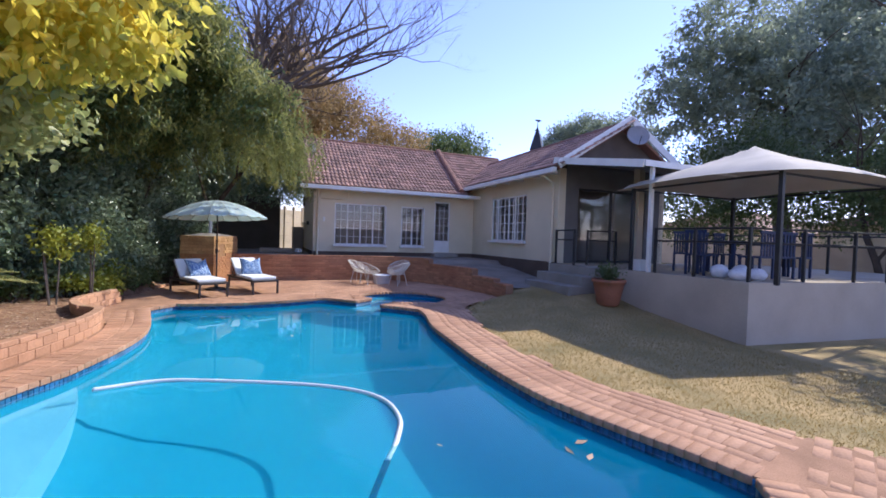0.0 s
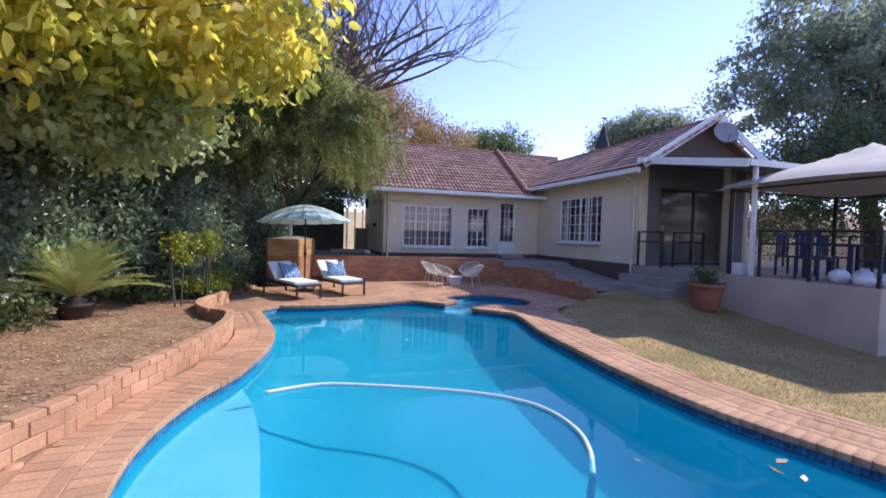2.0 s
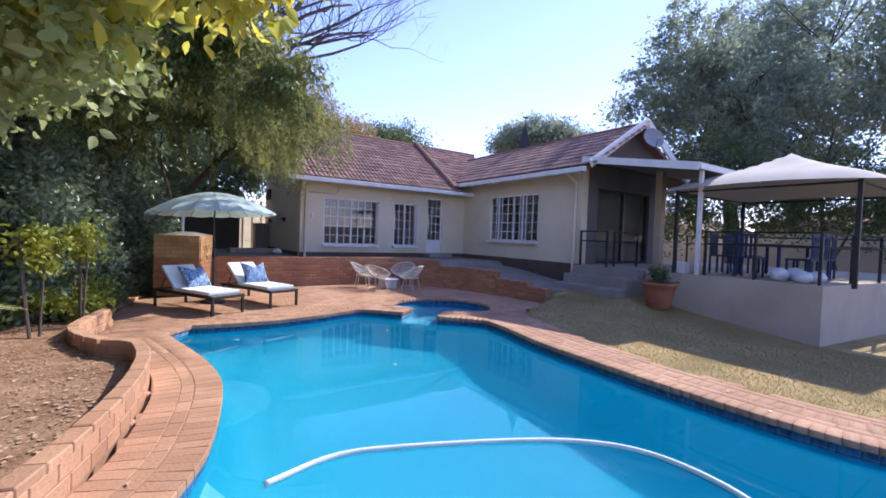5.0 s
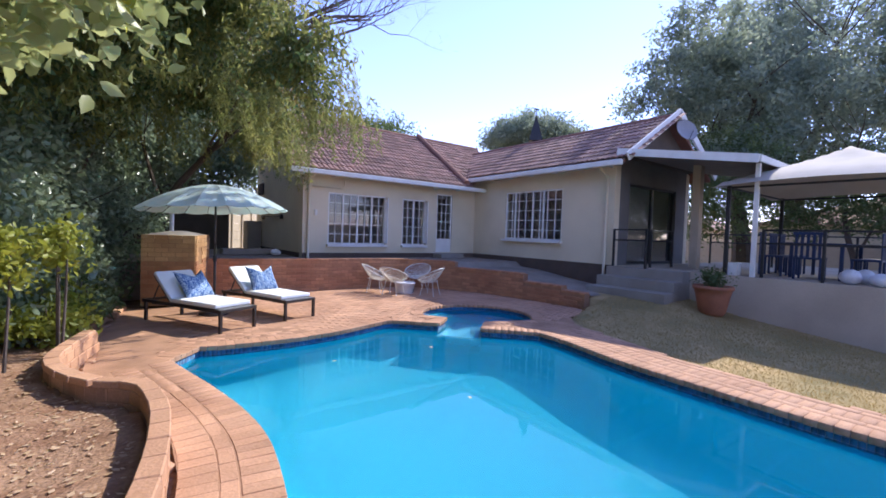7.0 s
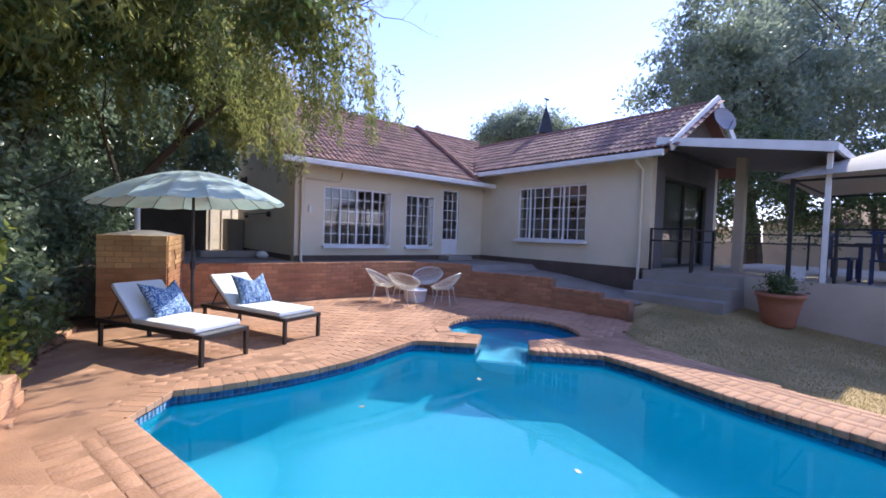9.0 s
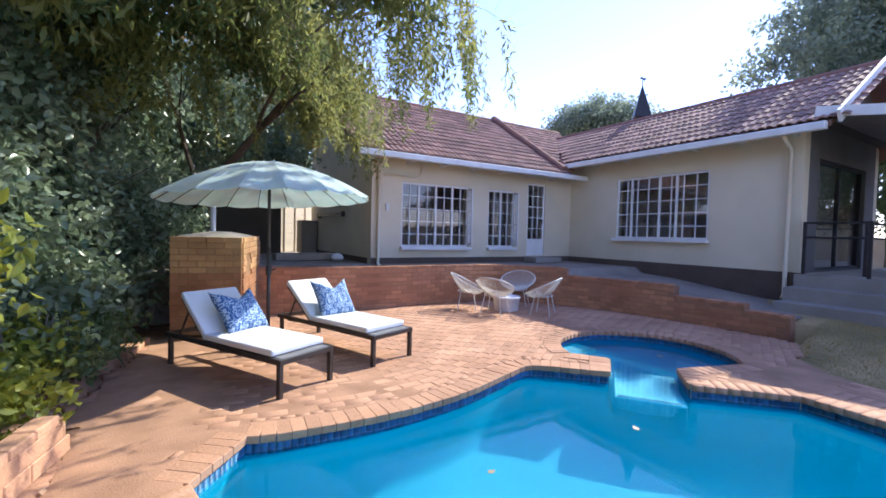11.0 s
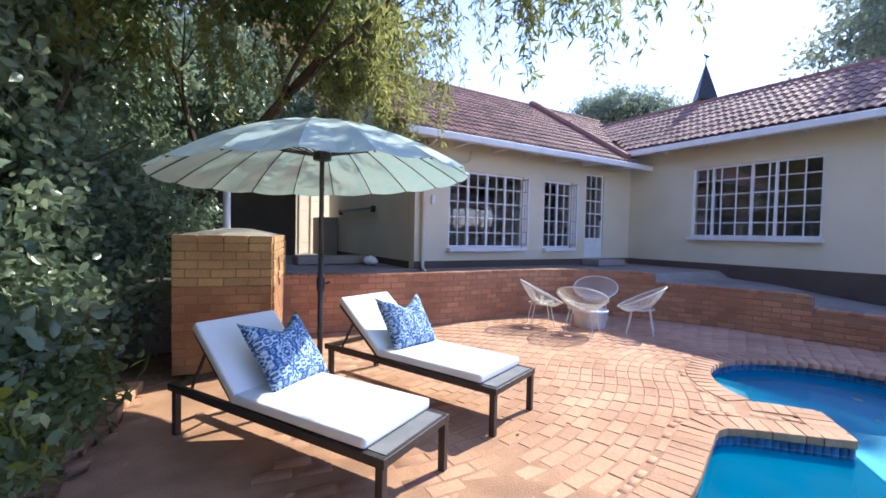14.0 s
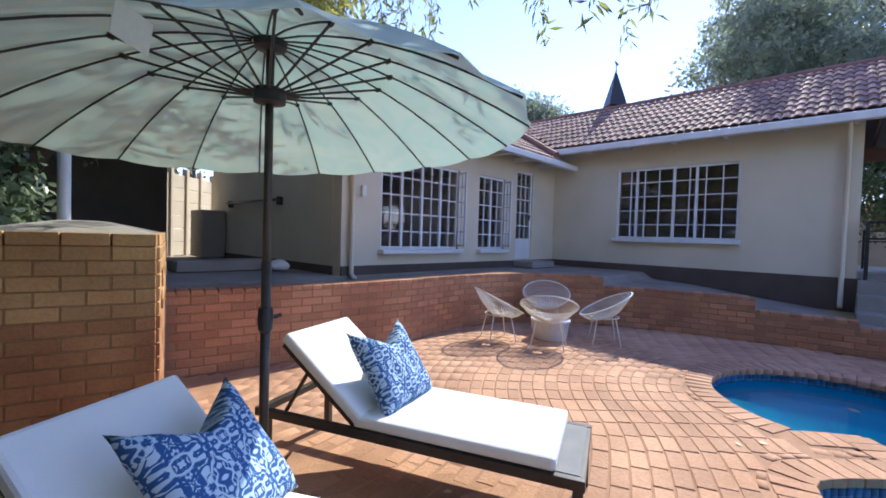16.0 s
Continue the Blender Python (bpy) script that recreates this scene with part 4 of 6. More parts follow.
for u, w in ((-0.07, 0.1), (0.04, 0.14), (0.13, 0.08)):
    box(bm, (10.3 + u, 15.3, 6.56 + 0.2 * abs(u)), (w, 0.02, w * 0.6), bevel=0.008)
part("finial", bm, M_BLACK, cowl)
# dish on the gable
bm = bmesh.new()
prof = [(0.02, 0.0), (0.2, 0.02), (0.36, 0.07), (0.42, 0.1), (0.42, 0.085), (0.36, 0.055), (0.2, 0.005), (0.02, -0.015)]
lathe(bm, prof, 28)
dish = obj("satellite_dish", bm, mat("dish_grey", (0.26, 0.26, 0.28), (0.22, 0.22, 0.24), 4, 60, 0.5, 0.05), smooth=True)
dish.matrix_world = pose(9.75, 9.42, 4.62, 70, 0, -25) @ Matrix.Scale(0.76, 4)
tagged(dish, "round grey satellite dish fixed to the gable", "satellite dish")
bm = bmesh.new()
tube(bm, [(0, -0.4, 0.08), (0, -0.2, 0.35)], 0.012, 6)
part("arm", bm, M_BLACK, dish)


# ---- porch and patio ----
PATIO = [(7.72, 4.85), (10.5, 4.6), (16.0, 4.1), (16.0, 10.1), (7.84, 10.1), (7.72, 9.3)]
bm = bmesh.new()
lo = [bm.verts.new((x, y, -0.45)) for x, y in PATIO]
hi = [bm.verts.new((x, y, 0.9)) for x, y in PATIO]
bm.faces.new(hi)
for k in range(len(PATIO)):
    bm.faces.new((lo[k], lo[(k + 1) % len(PATIO)], hi[(k + 1) % len(PATIO)], hi[k]))
bmesh.ops.recalc_face_normals(bm, faces=bm.faces[:])
structure(obj("patio", bm, M_PATIO), "raised beige plastered patio with a concrete top", "patio")
bm = bmesh.new()
for k, (x0, z) in enumerate(((6.55, 0.45), (6.95, 0.68), (7.35, 0.895))):
    box(bm, ((x0 + 7.71 - 0.004 * k) / 2, 9.15, z / 2), (7.71 - 0.004 * k - x0, 1.9 - 0.012 * k, z), bevel=0.01)
structure(obj("porch_steps", bm, M_CONC), "worn concrete steps up to the porch", "steps")
# lean-to porch roof with white fascia
bm = bmesh.new()
up = [bm.verts.new(v) for v in ((7.25, 9.85, 3.82), (11.9, 9.85, 3.82), (11.9, 6.95, 3.33), (7.42, 6.95, 3.33))]
dn = [bm.verts.new(v.co - Vector((0, 0, 0.1))) for v in up]
bm.faces.new(up)
bm.faces.new(dn[::-1])
for k in range(4):
    bm.faces.new((up[k], dn[k], dn[(k + 1) % 4], up[(k + 1) % 4]))
bmesh.ops.recalc_face_normals(bm, faces=bm.faces[:])
porch_roof = structure(obj("porch_roof", bm, mat("roof_sheet", (0.25, 0.22, 0.2), None, 3, 40, 0.6, 0.1)), "low sloping sheet roof over the porch", "roof")
bm = bmesh.new()
p, q = Vector((7.22, 9.85, 3.75)), Vector((7.40, 6.93, 3.26))
m = Matrix.Translation((p + q) / 2) @ Matrix.Rotation(math.atan2(q.x - p.x, p.y - q.y), 4, "Z") @ Matrix.Rotation(math.atan2((p - q).z, (p - q).y), 4, "X")
box(bm, (0, 0, 0), (0.05, (p - q).length, 0.17), m)
box(bm, (9.66, 6.92, 3.27), (4.5, 0.05, 0.13))
part("fascia", bm, M_WHITE, porch_roof, "white painted fascia board")
structure(obj("porch_pillar", boxes([((9.25, 8.8, 2.2), (0.2, 0.2, 2.75))], 0.01), M_PATIO), "slim square plaster pillar carrying the porch roof", "pillar")
post = structure(obj("porch_post", boxes([((7.78, 7.05, 2.06), (0.08, 0.08, 2.32))], 0.006), M_WHITE), "slim white post at the porch corner", "post")


def railing(points, z0, h=0.98):
    """Black steel railing: a post at each point, two rails between."""
    rail = thing("railing", Matrix.Identity(4), "black steel railing round the patio edge", "railing", "railings")
    for x, y in points:
        part("post", boxes([((x, y, z0 + h / 2), (0.05, 0.05, h))], 0.004), M_BLACK, rail)
    for (x0, y0), (x1, y1) in zip(points, points[1:]):
        for dz in (h - 0.02, h - 0.28):
            bm = bmesh.new()
            tube(bm, [(x0, y0, z0 + dz), (x1, y1, z0 + dz)], 0.02, 6)
            part("rail", bm, M_BLACK, rail)
    return rail


railing([(7.8, 6.9), (7.78, 5.95), (7.82, 4.93), (9.15, 4.8), (10.5, 4.66), (12.2, 4.52), (14.0, 4.35)], 0.9)
railing([(13.0, 9.9), (13.0, 8.2), (13.2, 6.4), (14.0, 4.35)], 0.9)
railing([(7.5, 10.0), (7.4, 9.1)], 0.9, 0.95)
railing([(8.0, 9.3), (8.9, 9.2)], 0.9, 0.95)

# cloth gazebo
gazebo = thing("gazebo", pose(9.5, 6.0, 0.9), "beige cloth gazebo with a swept roof on dark legs", "gazebo")
bm = bmesh.new()
half, N = 1.95, 20
grid = {}
for i in range(N + 1):
    for j in range(N + 1):
        u, v = i / N * 2 - 1, j / N * 2 - 1
        r = max(abs(u), abs(v))
        edge_ = min(abs(u), abs(v)) / r if r else 0
        z = 1.86 + 0.92 * (1 - r) ** 0.85 * (1 - 0.12 * math.sin(math.pi * r)) - 0.1 * r * (1 - edge_ ** 2) * -0.9
        grid[i, j] = bm.verts.new((u * half, v * half * 0.95, z))
for i in range(N):
    for j in range(N):
        bm.faces.new((grid[i, j], grid[i + 1, j], grid[i + 1, j + 1], grid[i, j + 1]))
roof_cloth = part("canopy", bm, M_GAZ, gazebo, "faded beige cloth roof", smooth=True)
for sx, sy in ((-1, -1), (1, -1), (1, 1), (-1, 1)):
    part("leg", boxes([((sx * 1.72, sy * 1.55, 0.95), (0.07, 0.07, 1.9))], 0.005), M_BLACK, gazebo)
for (x0, y0), (x1, y1) in (((-1, -1), (1, -1)), ((1, -1), (1, 1)), ((1, 1), (-1, 1)), ((-1, 1), (-1, -1))):
    bm = bmesh.new()
    tube(bm, [(x0 * 1.72, y0 * 1.55, 1.86), (x1 * 1.72, y1 * 1.55, 1.86)], 0.022, 6)
    part("top_rail", bm, M_BLACK, gazebo)

# dining set and white stones on the patio
table = thing("patio_table", pose(9.7, 6.3, 0.9), "long dark navy table on the patio", "table")
part("tabletop", boxes([((0, 0, 0.72), (1.9, 0.95, 0.05))], 0.01), M_NAVY, table)
for sx in (-0.85, 0.85):
    for sy in (-0.4, 0.4):
        part("leg", boxes([((sx, sy, 0.35), (0.06, 0.06, 0.7))], 0.004), M_NAVY, table)


def patio_chair(m):
    ch = thing("patio_chair", m, "dark navy slatted chair at the patio table", "chair", "chairs round the patio table")
    part("seat", boxes([((0, 0, 0.43), (0.46, 0.44, 0.04))], 0.008), M_NAVY, ch)
    for k in range(5):
        part("back_slat", boxes([((-0.18 + 0.09 * k, 0.21, 0.68), (0.05, 0.02, 0.46))], 0.003), M_NAVY, ch)
    part("top_rail", boxes([((0, 0.215, 0.92), (0.48, 0.03, 0.06))], 0.006), M_NAVY, ch)
    for sx in (-0.2, 0.2):
        for sy in (-0.19, 0.2):
            part("leg", boxes([((sx, sy, 0.21), (0.04, 0.04, 0.41))], 0.003), M_NAVY, ch)
    return ch


first = patio_chair(pose(9.0, 5.55, 0.9, 0, 0, 180))
for x, y, rz in ((9.65, 5.55, 175), (10.3, 5.58, 184), (9.0, 7.05, 2), (9.7, 7.06, -4), (10.35, 7.05, 3), (8.45, 6.3, 92)):
    copy_thing(first, pose(x, y, 0.9, 0, 0, rz))


def pebble(m, s):
    bm = bmesh.new()
    bmesh.ops.create_icosphere(bm, subdivisions=3, radius=1)
    for v in bm.verts:
        k = 1 + 0.06 * noise.noise(v.co * 1.5)
        v.co = Vector((v.co.x * s[0] * k, v.co.y * s[1] * k, (v.co.z * k) * s[2]))
        v.co.z += s[2] * 0.96
    ob = obj("stone_pouf", bm, M_POUF, smooth=True)
    ob.matrix_world = m
    return tagged(ob, "smooth white pebble pouf on the patio floor", "pouf", "white pebble poufs")


pebble(pose(7.98, 5.22, 0.9), (0.17, 0.15, 0.12))
pebble(pose(8.35, 5.12, 0.9), (0.17, 0.16, 0.12))
pebble(pose(8.05, 5.62, 0.9), (0.16, 0.16, 0.14))
pebble(pose(8.5, 5.5, 0.9), (0.17, 0.15, 0.14))
tagged(obj("side_box", boxes([((7.95, 7.45, 1.03), (0.22, 0.22, 0.26))], 0.01), M_WHITE), "small white box beside the porch post", "box")

# terracotta pot
pot = thing("flower_pot", pose(7.1, 7.5, 0.1), "large terracotta pot with a small shrub", "pot")
bm = bmesh.new()
lathe(bm, [(0.2, 0.0), (0.24, 0.05), (0.31, 0.4), (0.34, 0.52), (0.37, 0.53), (0.37, 0.6), (0.31, 0.6), (0.29, 0.5), (0.02, 0.48)], 24)
part("pot", bm, M_TERRACOTTA, pot, smooth=True)
leaves("shrub", clumps([(0, 0, 0.75, 0.3, 0.3, 0.25)], 40, 0.08, 18, 41, 0.2), 0.07, L_GREEN, pot, 42)

# ---- pump house of tan brick ----
PUMP = pose(-2.33, 13.58, 0, 0, 0, -15)
pump = thing("pump_house", PUMP, "tan face-brick pump housing with a flat cap beside the hedge", "brick housing")
part("core", boxes([((0.4515, 0.85, 0.64), (0.885, 1.714, 1.28))]), M_TAN_JOINT, pump)
PB_TAN = brick_data("brick", 0.214, 0.03, 0.077, M_BRICK_TAN, 0.004)
PB_RED = brick_data("brick", 0.214, 0.03, 0.077, M_BRICK_RUST, 0.004)
for row in range(15):
    z = 0.042 + row * 0.0855
    PB = PB_TAN if row > 9 else PB_RED
    half_ = (row % 2) * 0.1125
    for k in range(5):
        x0, x1 = max(0, k * 0.225 - half_), min(0.9, k * 0.225 - half_ + 0.225)
        if x1 - x0 > 0.05:
            piece("brick", PB, pump, Matrix.Translation(((x0 + x1) / 2, random.uniform(-0.002, 0.002), z)) @ Matrix.Diagonal(((x1 - x0 - 0.011) / 0.214, 1, 1, 1)))
    for k in range(9):
        y0, y1 = max(0.02, k * 0.225 - half_), min(1.75, k * 0.225 - half_ + 0.225)
        if y1 - y0 > 0.05 and not (0.8 < z < 1.15 and 0.3 < (y0 + y1) / 2 < 0.75):
            piece("brick", PB, pump, Matrix.Translation((0.9 + random.uniform(-0.002, 0.002), (y0 + y1) / 2, z)) @ Matrix.Rotation(math.pi / 2, 4, "Z") @ Matrix.Diagonal(((y1 - y0 - 0.011) / 0.214, 1, 1, 1)))
PC = brick_data("cap_brick", 0.216, 0.11, 0.074, M_BRICK_TAN, 0.004)
for k in range(4):
    piece("cap_brick", PC, pump, pose(0.1125 + 0.225 * k, 0.042, 1.319))
for k in range(7):
    piece("cap_brick", PC, pump, pose(0.853, 0.23 + 0.225 * k, 1.319, 0, 0, 90))
bm = bmesh.new()
lo_ = [bm.verts.new(v) for v in ((0.02, 0.02, 1.352), (0.88, 0.02, 1.352), (0.88, 1.7, 1.352), (0.02, 1.7, 1.352))]
hi_ = [bm.verts.new(v) for v in ((0.36, 0.5, 1.43), (0.54, 0.5, 1.43), (0.54, 1.2, 1.43), (0.36, 1.2, 1.43))]
bm.faces.new(hi_)
bm.faces.new(lo_[::-1])
for k in range(4):
    bm.faces.new((lo_[k], lo_[(k + 1) % 4], hi_[(k + 1) % 4], hi_[k]))
part("cap_slab", bm, M_CONC, pump, "pale mortar topping")
bm = bmesh.new()
tube(bm, [(-1.75, 14.9, 0.7), (-1.75, 14.9, 2.12)], 0.045, 10)
tagged(obj("shade_pole", bm, M_WHITE, smooth=True), "white painted steel pole behind the pump housing", "pole")
KERB = [(-2.70, 12.7), (-2.65, 13.0), (-2.58, 13.35)]
bm = bmesh.new()
for p, q in zip(smooth_line(KERB, 0.12), smooth_line(KERB, 0.12)[1:]):
    d = (q - p).normalized()
    box(bm, (0, 0.05, -0.03), (0.14, 0.09, 0.14), Matrix.Translation((p + q) / 2) @ Matrix.Rotation(math.atan2(d.y, d.x), 4, "Z"))
kerb = structure(obj("kerb", bm, M_WALL_JOINT), "low brick kerb between paving and hedge", "kerb")
KB = brick_data("brick", 0.102, 0.2, 0.15, M_PAVER)
for p, q in zip(smooth_line(KERB, 0.112), smooth_line(KERB, 0.112)[1:]):
    d = (q - p).normalized()
    piece("brick", KB, kerb, Matrix.Translation(((p.x + q.x) / 2 - d.y * 0.05, (p.y + q.y) / 2 + d.x * 0.05, -0.015 + random.uniform(-0.006, 0.006))) @ Matrix.Rotation(math.atan2(d.y, d.x), 4, "Z"))

# passage beyond the house corner
FENCE = pose(0.15, 20.75, 0.76, 0, 0, 42)
fence = thing("precast_fence", FENCE, "sunlit pale precast concrete fence past the house", "fence")
for k in range(6):
    part("post", boxes([((0.55 * k, 0, 1.0), (0.1, 0.12, 2.0))], 0.01), M_PRECAST, fence)
for k in range(5):
    for j in range(6):
        part("panel", boxes([((0.55 * k + 0.275, 0, 0.17 + 0.305 * j), (0.45, 0.05, 0.3))], 0.008), M_PRECAST, fence)
# the yard's shade is put into this wall's dark base colour
structure(obj("yard_wall", boxes([((-1.75, 20.6, 1.9), (4.2, 0.2, 2.4)), ((-3.6, 18.5, 1.7), (0.2, 6.0, 2.0))]), mat("dark_shed", (0.10, 0.085, 0.07), None, 2, 30, 0.9, 0.1)), "shed wall coloured dark for the shaded yard", "wall")
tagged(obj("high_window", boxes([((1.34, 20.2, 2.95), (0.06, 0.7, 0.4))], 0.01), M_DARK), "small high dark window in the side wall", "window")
tagged(obj("wall_rail", boxes([((1.28, 18.6, 1.95), (0.05, 2.4, 0.04)), ((1.31, 17.5, 1.93), (0.1, 0.04, 0.14)), ((1.31, 19.7, 1.93), (0.1, 0.04, 0.14))]), M_BLACK), "dark steel rail fixed to the side wall", "rail")
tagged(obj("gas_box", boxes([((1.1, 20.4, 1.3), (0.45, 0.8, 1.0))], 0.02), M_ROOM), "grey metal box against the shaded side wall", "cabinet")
bm = bmesh.new()
bmesh.ops.create_icosphere(bm, subdivisions=2, radius=0.16)
for v in bm.verts:
    v.co += Vector([noise.noise(v.co * 9 + Vector((k, 0, 0))) for k in (0, 7, 13)]) * 0.06
    v.co.z = v.co.z * 0.6 + 0.08
    v.co += Vector((0.95, 16.7, 0.78))
tagged(obj("folded_cloth", bm, M_CUSHION, smooth=True), "crumpled white cloth on the terrace floor", "cloth")
# added slab in place of the shading on the passage floor
tagged(obj("low_bench", boxes([((0.3, 17.2, 0.86), (1.4, 0.5, 0.16))], 0.02), M_TERRACE), "low grey slab standing in for shading on the passage floor", "bench")

# ---- loungers ----


def cushion(bm, x0, x1, y0, y1, z0, z1, m=None):
    box(bm, ((x0 + x1) / 2, (y0 + y1) / 2, (z0 + z1) / 2), (x1 - x0, y1 - y0, z1 - z0), m, 0.018)


def lounger(m, label, back=0.62, rise=42):
    lg = thing("sun_lounger", m, label, "sun lounger", "sun loungers by the pool")
    fr = []
    W, L, zf = 0.316, 1.88, 0.32
    for s in (-1, 1):
        fr.append(((s * (W - 0.02), L / 2, zf), (0.04, L, 0.05)))
    for y in (0.02, L - 0.02, 1.12):
        fr.append(((0, y, zf), (2 * W - 0.08, 0.04, 0.045)))
    part("frame", boxes(fr, 0.004), M_BROWN, lg)
    for sx in (-1, 1):
        for y in (0.03, 1.8):
            part("leg", boxes([((sx * (W - 0.02), y, 0.15), (0.042, 0.045, 0.3))], 0.004), M_BROWN, lg)
    sl = boxes([((0, 0.5, zf + 0.02), (2 * W - 0.09, 0.95, 0.012))])
    part("sling", sl, M_GREY_SLING, lg, "grey woven sling")
    bm = bmesh.new()
    cushion(bm, -W + 0.01, W - 0.01, 0.13, 1.2, zf + 0.03, zf + 0.095)
    part("seat_cushion", bm, M_CUSHION, lg, "white seat cushion")
    tilt = pose(0, 1.175, zf + 0.03, rise, 0, 0)
    bm = bmesh.new()
    cushion(bm, -W + 0.01, W - 0.01, 0.0, back, 0.0, 0.065, tilt)
    part("back_cushion", bm, M_CUSHION, lg, "white back cushion, raised")
    bm = bmesh.new()
    for s in (-1, 1):
        box(bm, (s * (W - 0.05), back / 2 - 0.01, -0.02), (0.035, back - 0.02, 0.03), tilt)
        tube(bm, [(s * (W - 0.07), 1.55, zf + 0.26), (s * (W - 0.07), 1.72, zf - 0.02)], 0.012, 6)
        tube(bm, [(s * (W - 0.07), 1.3, zf - 0.03), (s * (W - 0.07), 1.72, zf - 0.05)], 0.012, 6)
    box(bm, (0, back - 0.04, -0.02), (2 * W - 0.14, 0.035, 0.03), tilt)
    part("backrest_frame", bm, M_BROWN, lg)
    return lg


def pillow(m, label):
    bm = bmesh.new()
    N, S = 18, 0.264
    g = {}
    for side in (1, -1):
        for i in range(N + 1):
            for j in range(N + 1):
                u, v = i / N * 2 - 1, j / N * 2 - 1
                edge_ = (1 - u ** 4) * (1 - v ** 4)
                x = u * S * (1 - 0.10 * (1 - v * v))
                z = v * S * (1 - 0.08 * (1 - u * u))
                if v > 0:
                    z -= 0.15 * v ** 2 * (1 - abs(u)) ** 1.1
                y = side * (0.085 * edge_ ** 0.55)
                y += 0.008 * math.sin(7 * u + 3 * v) * edge_
                key = (i, j) if i in (0, N) or j in (0, N) else (i, j, side)
                if key not in g:
                    g[key] = bm.verts.new((x, y, z + S))
        get = lambda i, j: g.get((i, j)) or g[(i, j, side)]
        for i in range(N):
            for j in range(N):
                q = (get(i, j), get(i + 1, j), get(i + 1, j + 1), get(i, j + 1))
                bm.faces.new(q if side < 0 else q[::-1])
    ob = obj("pillow", bm, M_PILLOW, smooth=True)
    ob.matrix_world = m
    return tagged(ob, label, "pillow", "patterned pillows")


LOUNGE = [(-1.163, 10.74, 28.3, 0.6, 43), (-0.098, 11.18, 21.5, 0.67, 38)]
for k, (x, y, rz, back, rise) in enumerate(LOUNGE):
    m = pose(x, y, 0, 0, 0, rz)
    lounger(m, "dark metal sun lounger with white cushions and raised back", back, rise)
    pillow(m @ pose(0.1 if k == 0 else 0.02, 1.0, 0.395, -38 if k == 0 else -34, 0, 6 - 12 * k), "blue and white damask pillow leaning on the lounger")

# ---- parasol ----
para = thing("parasol", pose(-1.285, 12.239, 0), "pale green many-ribbed parasol on a dark pole", "parasol")
RIBS, RAD = 18, 1.193
# the canopy leans a little on its pole
LEANING = pose(0, 0, 1.839, -1.95, -1.98, 0) @ pose(0, 0, -1.839, 0, 0, 8.5)


def dome(r):
    return 1.839 + 0.438 * (1 - (r / RAD) ** 1.8)


bm = bmesh.new()
rings = []
SUB = 4
for i in range(13):
    r = RAD * i / 12
    ring = []
    for k in range(RIBS * SUB):
        a = 2 * math.pi * k / (RIBS * SUB)
        f = (k % SUB) / SUB
        sag = math.sin(math.pi * f)
        rr = r * (1 - 0.022 * sag)
        ring.append(bm.verts.new((rr * math.cos(a), rr * math.sin(a), dome(r) - 0.022 * sag * (r / RAD))))
    rings.append(ring)
for r0, r1 in zip(rings[1:], rings[2:]):
    for k in range(len(r0)):
        bm.faces.new((r0[k], r0[(k + 1) % len(r0)], r1[(k + 1) % len(r0)], r1[k]))
bm.faces.new(rings[1])
for v in rings[0]:
    bm.verts.remove(v)
canopy = part("canopy", bm, M_CANOPY, para, "pale mint cloth in eighteen panels", smooth=False)
canopy.matrix_basis = LEANING
sol = canopy.modifiers.new("cloth", "SOLIDIFY")
sol.thickness = 0.003
for k in range(RIBS):
    a = 2 * math.pi * k / RIBS
    ca, sa = math.cos(a), math.sin(a)
    bm = bmesh.new()
    tube(bm, [(r * ca, r * sa, dome(r) - 0.014) for r in np.linspace(0.06, RAD - 0.01, 9)], 0.005, 5)
    rib = part("rib", bm, M_BLACK, para)
    rib.matrix_basis = LEANING
    bm = bmesh.new()
    r1 = 0.56
    tube(bm, [(0.06 * ca, 0.06 * sa, 2.026), (r1 * ca, r1 * sa, dome(r1) - 0.02)], 0.006, 5)
    tube(bm, [(r1 * ca * 0.985, r1 * sa * 0.985, dome(r1) - 0.024), (r1 * ca * 1.03, r1 * sa * 1.03, dome(r1) - 0.016)], 0.011, 6)
    part("strut", bm, M_BLACK, rib)
bm = bmesh.new()
tube(bm, [(0, 0, 0.05), (0, 0, 1.25)], 0.022, 12)
tube(bm, [(0, 0, 1.2), (0, 0, 2.262)], 0.019, 12)
part("pole", bm, M_BROWN, para, smooth=True)
bm = bmesh.new()
lathe(bm, [(0.02, 1.975), (0.07, 1.985), (0.075, 2.025), (0.07, 2.045), (0.02, 2.065)], 18)
part("hub", bm, M_BLACK, para)
bm = bmesh.new()
lathe(bm, [(0.02, 2.22), (0.07, 2.23), (0.075, 2.262), (0.02, 2.272)], 18)
part("top_hub", bm, M_BLACK, para)
bm = bmesh.new()
lathe(bm, [(0.02, 0.92), (0.032, 0.94), (0.036, 0.99), (0.032, 1.04), (0.02, 1.05)], 14)
tube(bm, [(0.03, 0, 0.99), (0.075, 0, 1.0)], 0.01, 8)
part("clamp", bm, M_BLACK, para)
bm = bmesh.new()
lathe(bm, [(0.24, 0.0), (0.24, 0.03), (0.18, 0.06), (0.05, 0.08), (0.035, 0.3), (0.025, 0.3)], 24)
part("base", bm, M_BROWN, para, smooth=True)
bm = bmesh.new()
box(bm, (0, 0, 0), (0.15, 0.003, 0.11), pose(-0.6, -0.2, 2.035, 8, 5, 30))
part("care_label", bm, M_WHITE, para, "white cloth care label").matrix_basis = LEANING

# ---- cord chairs ----


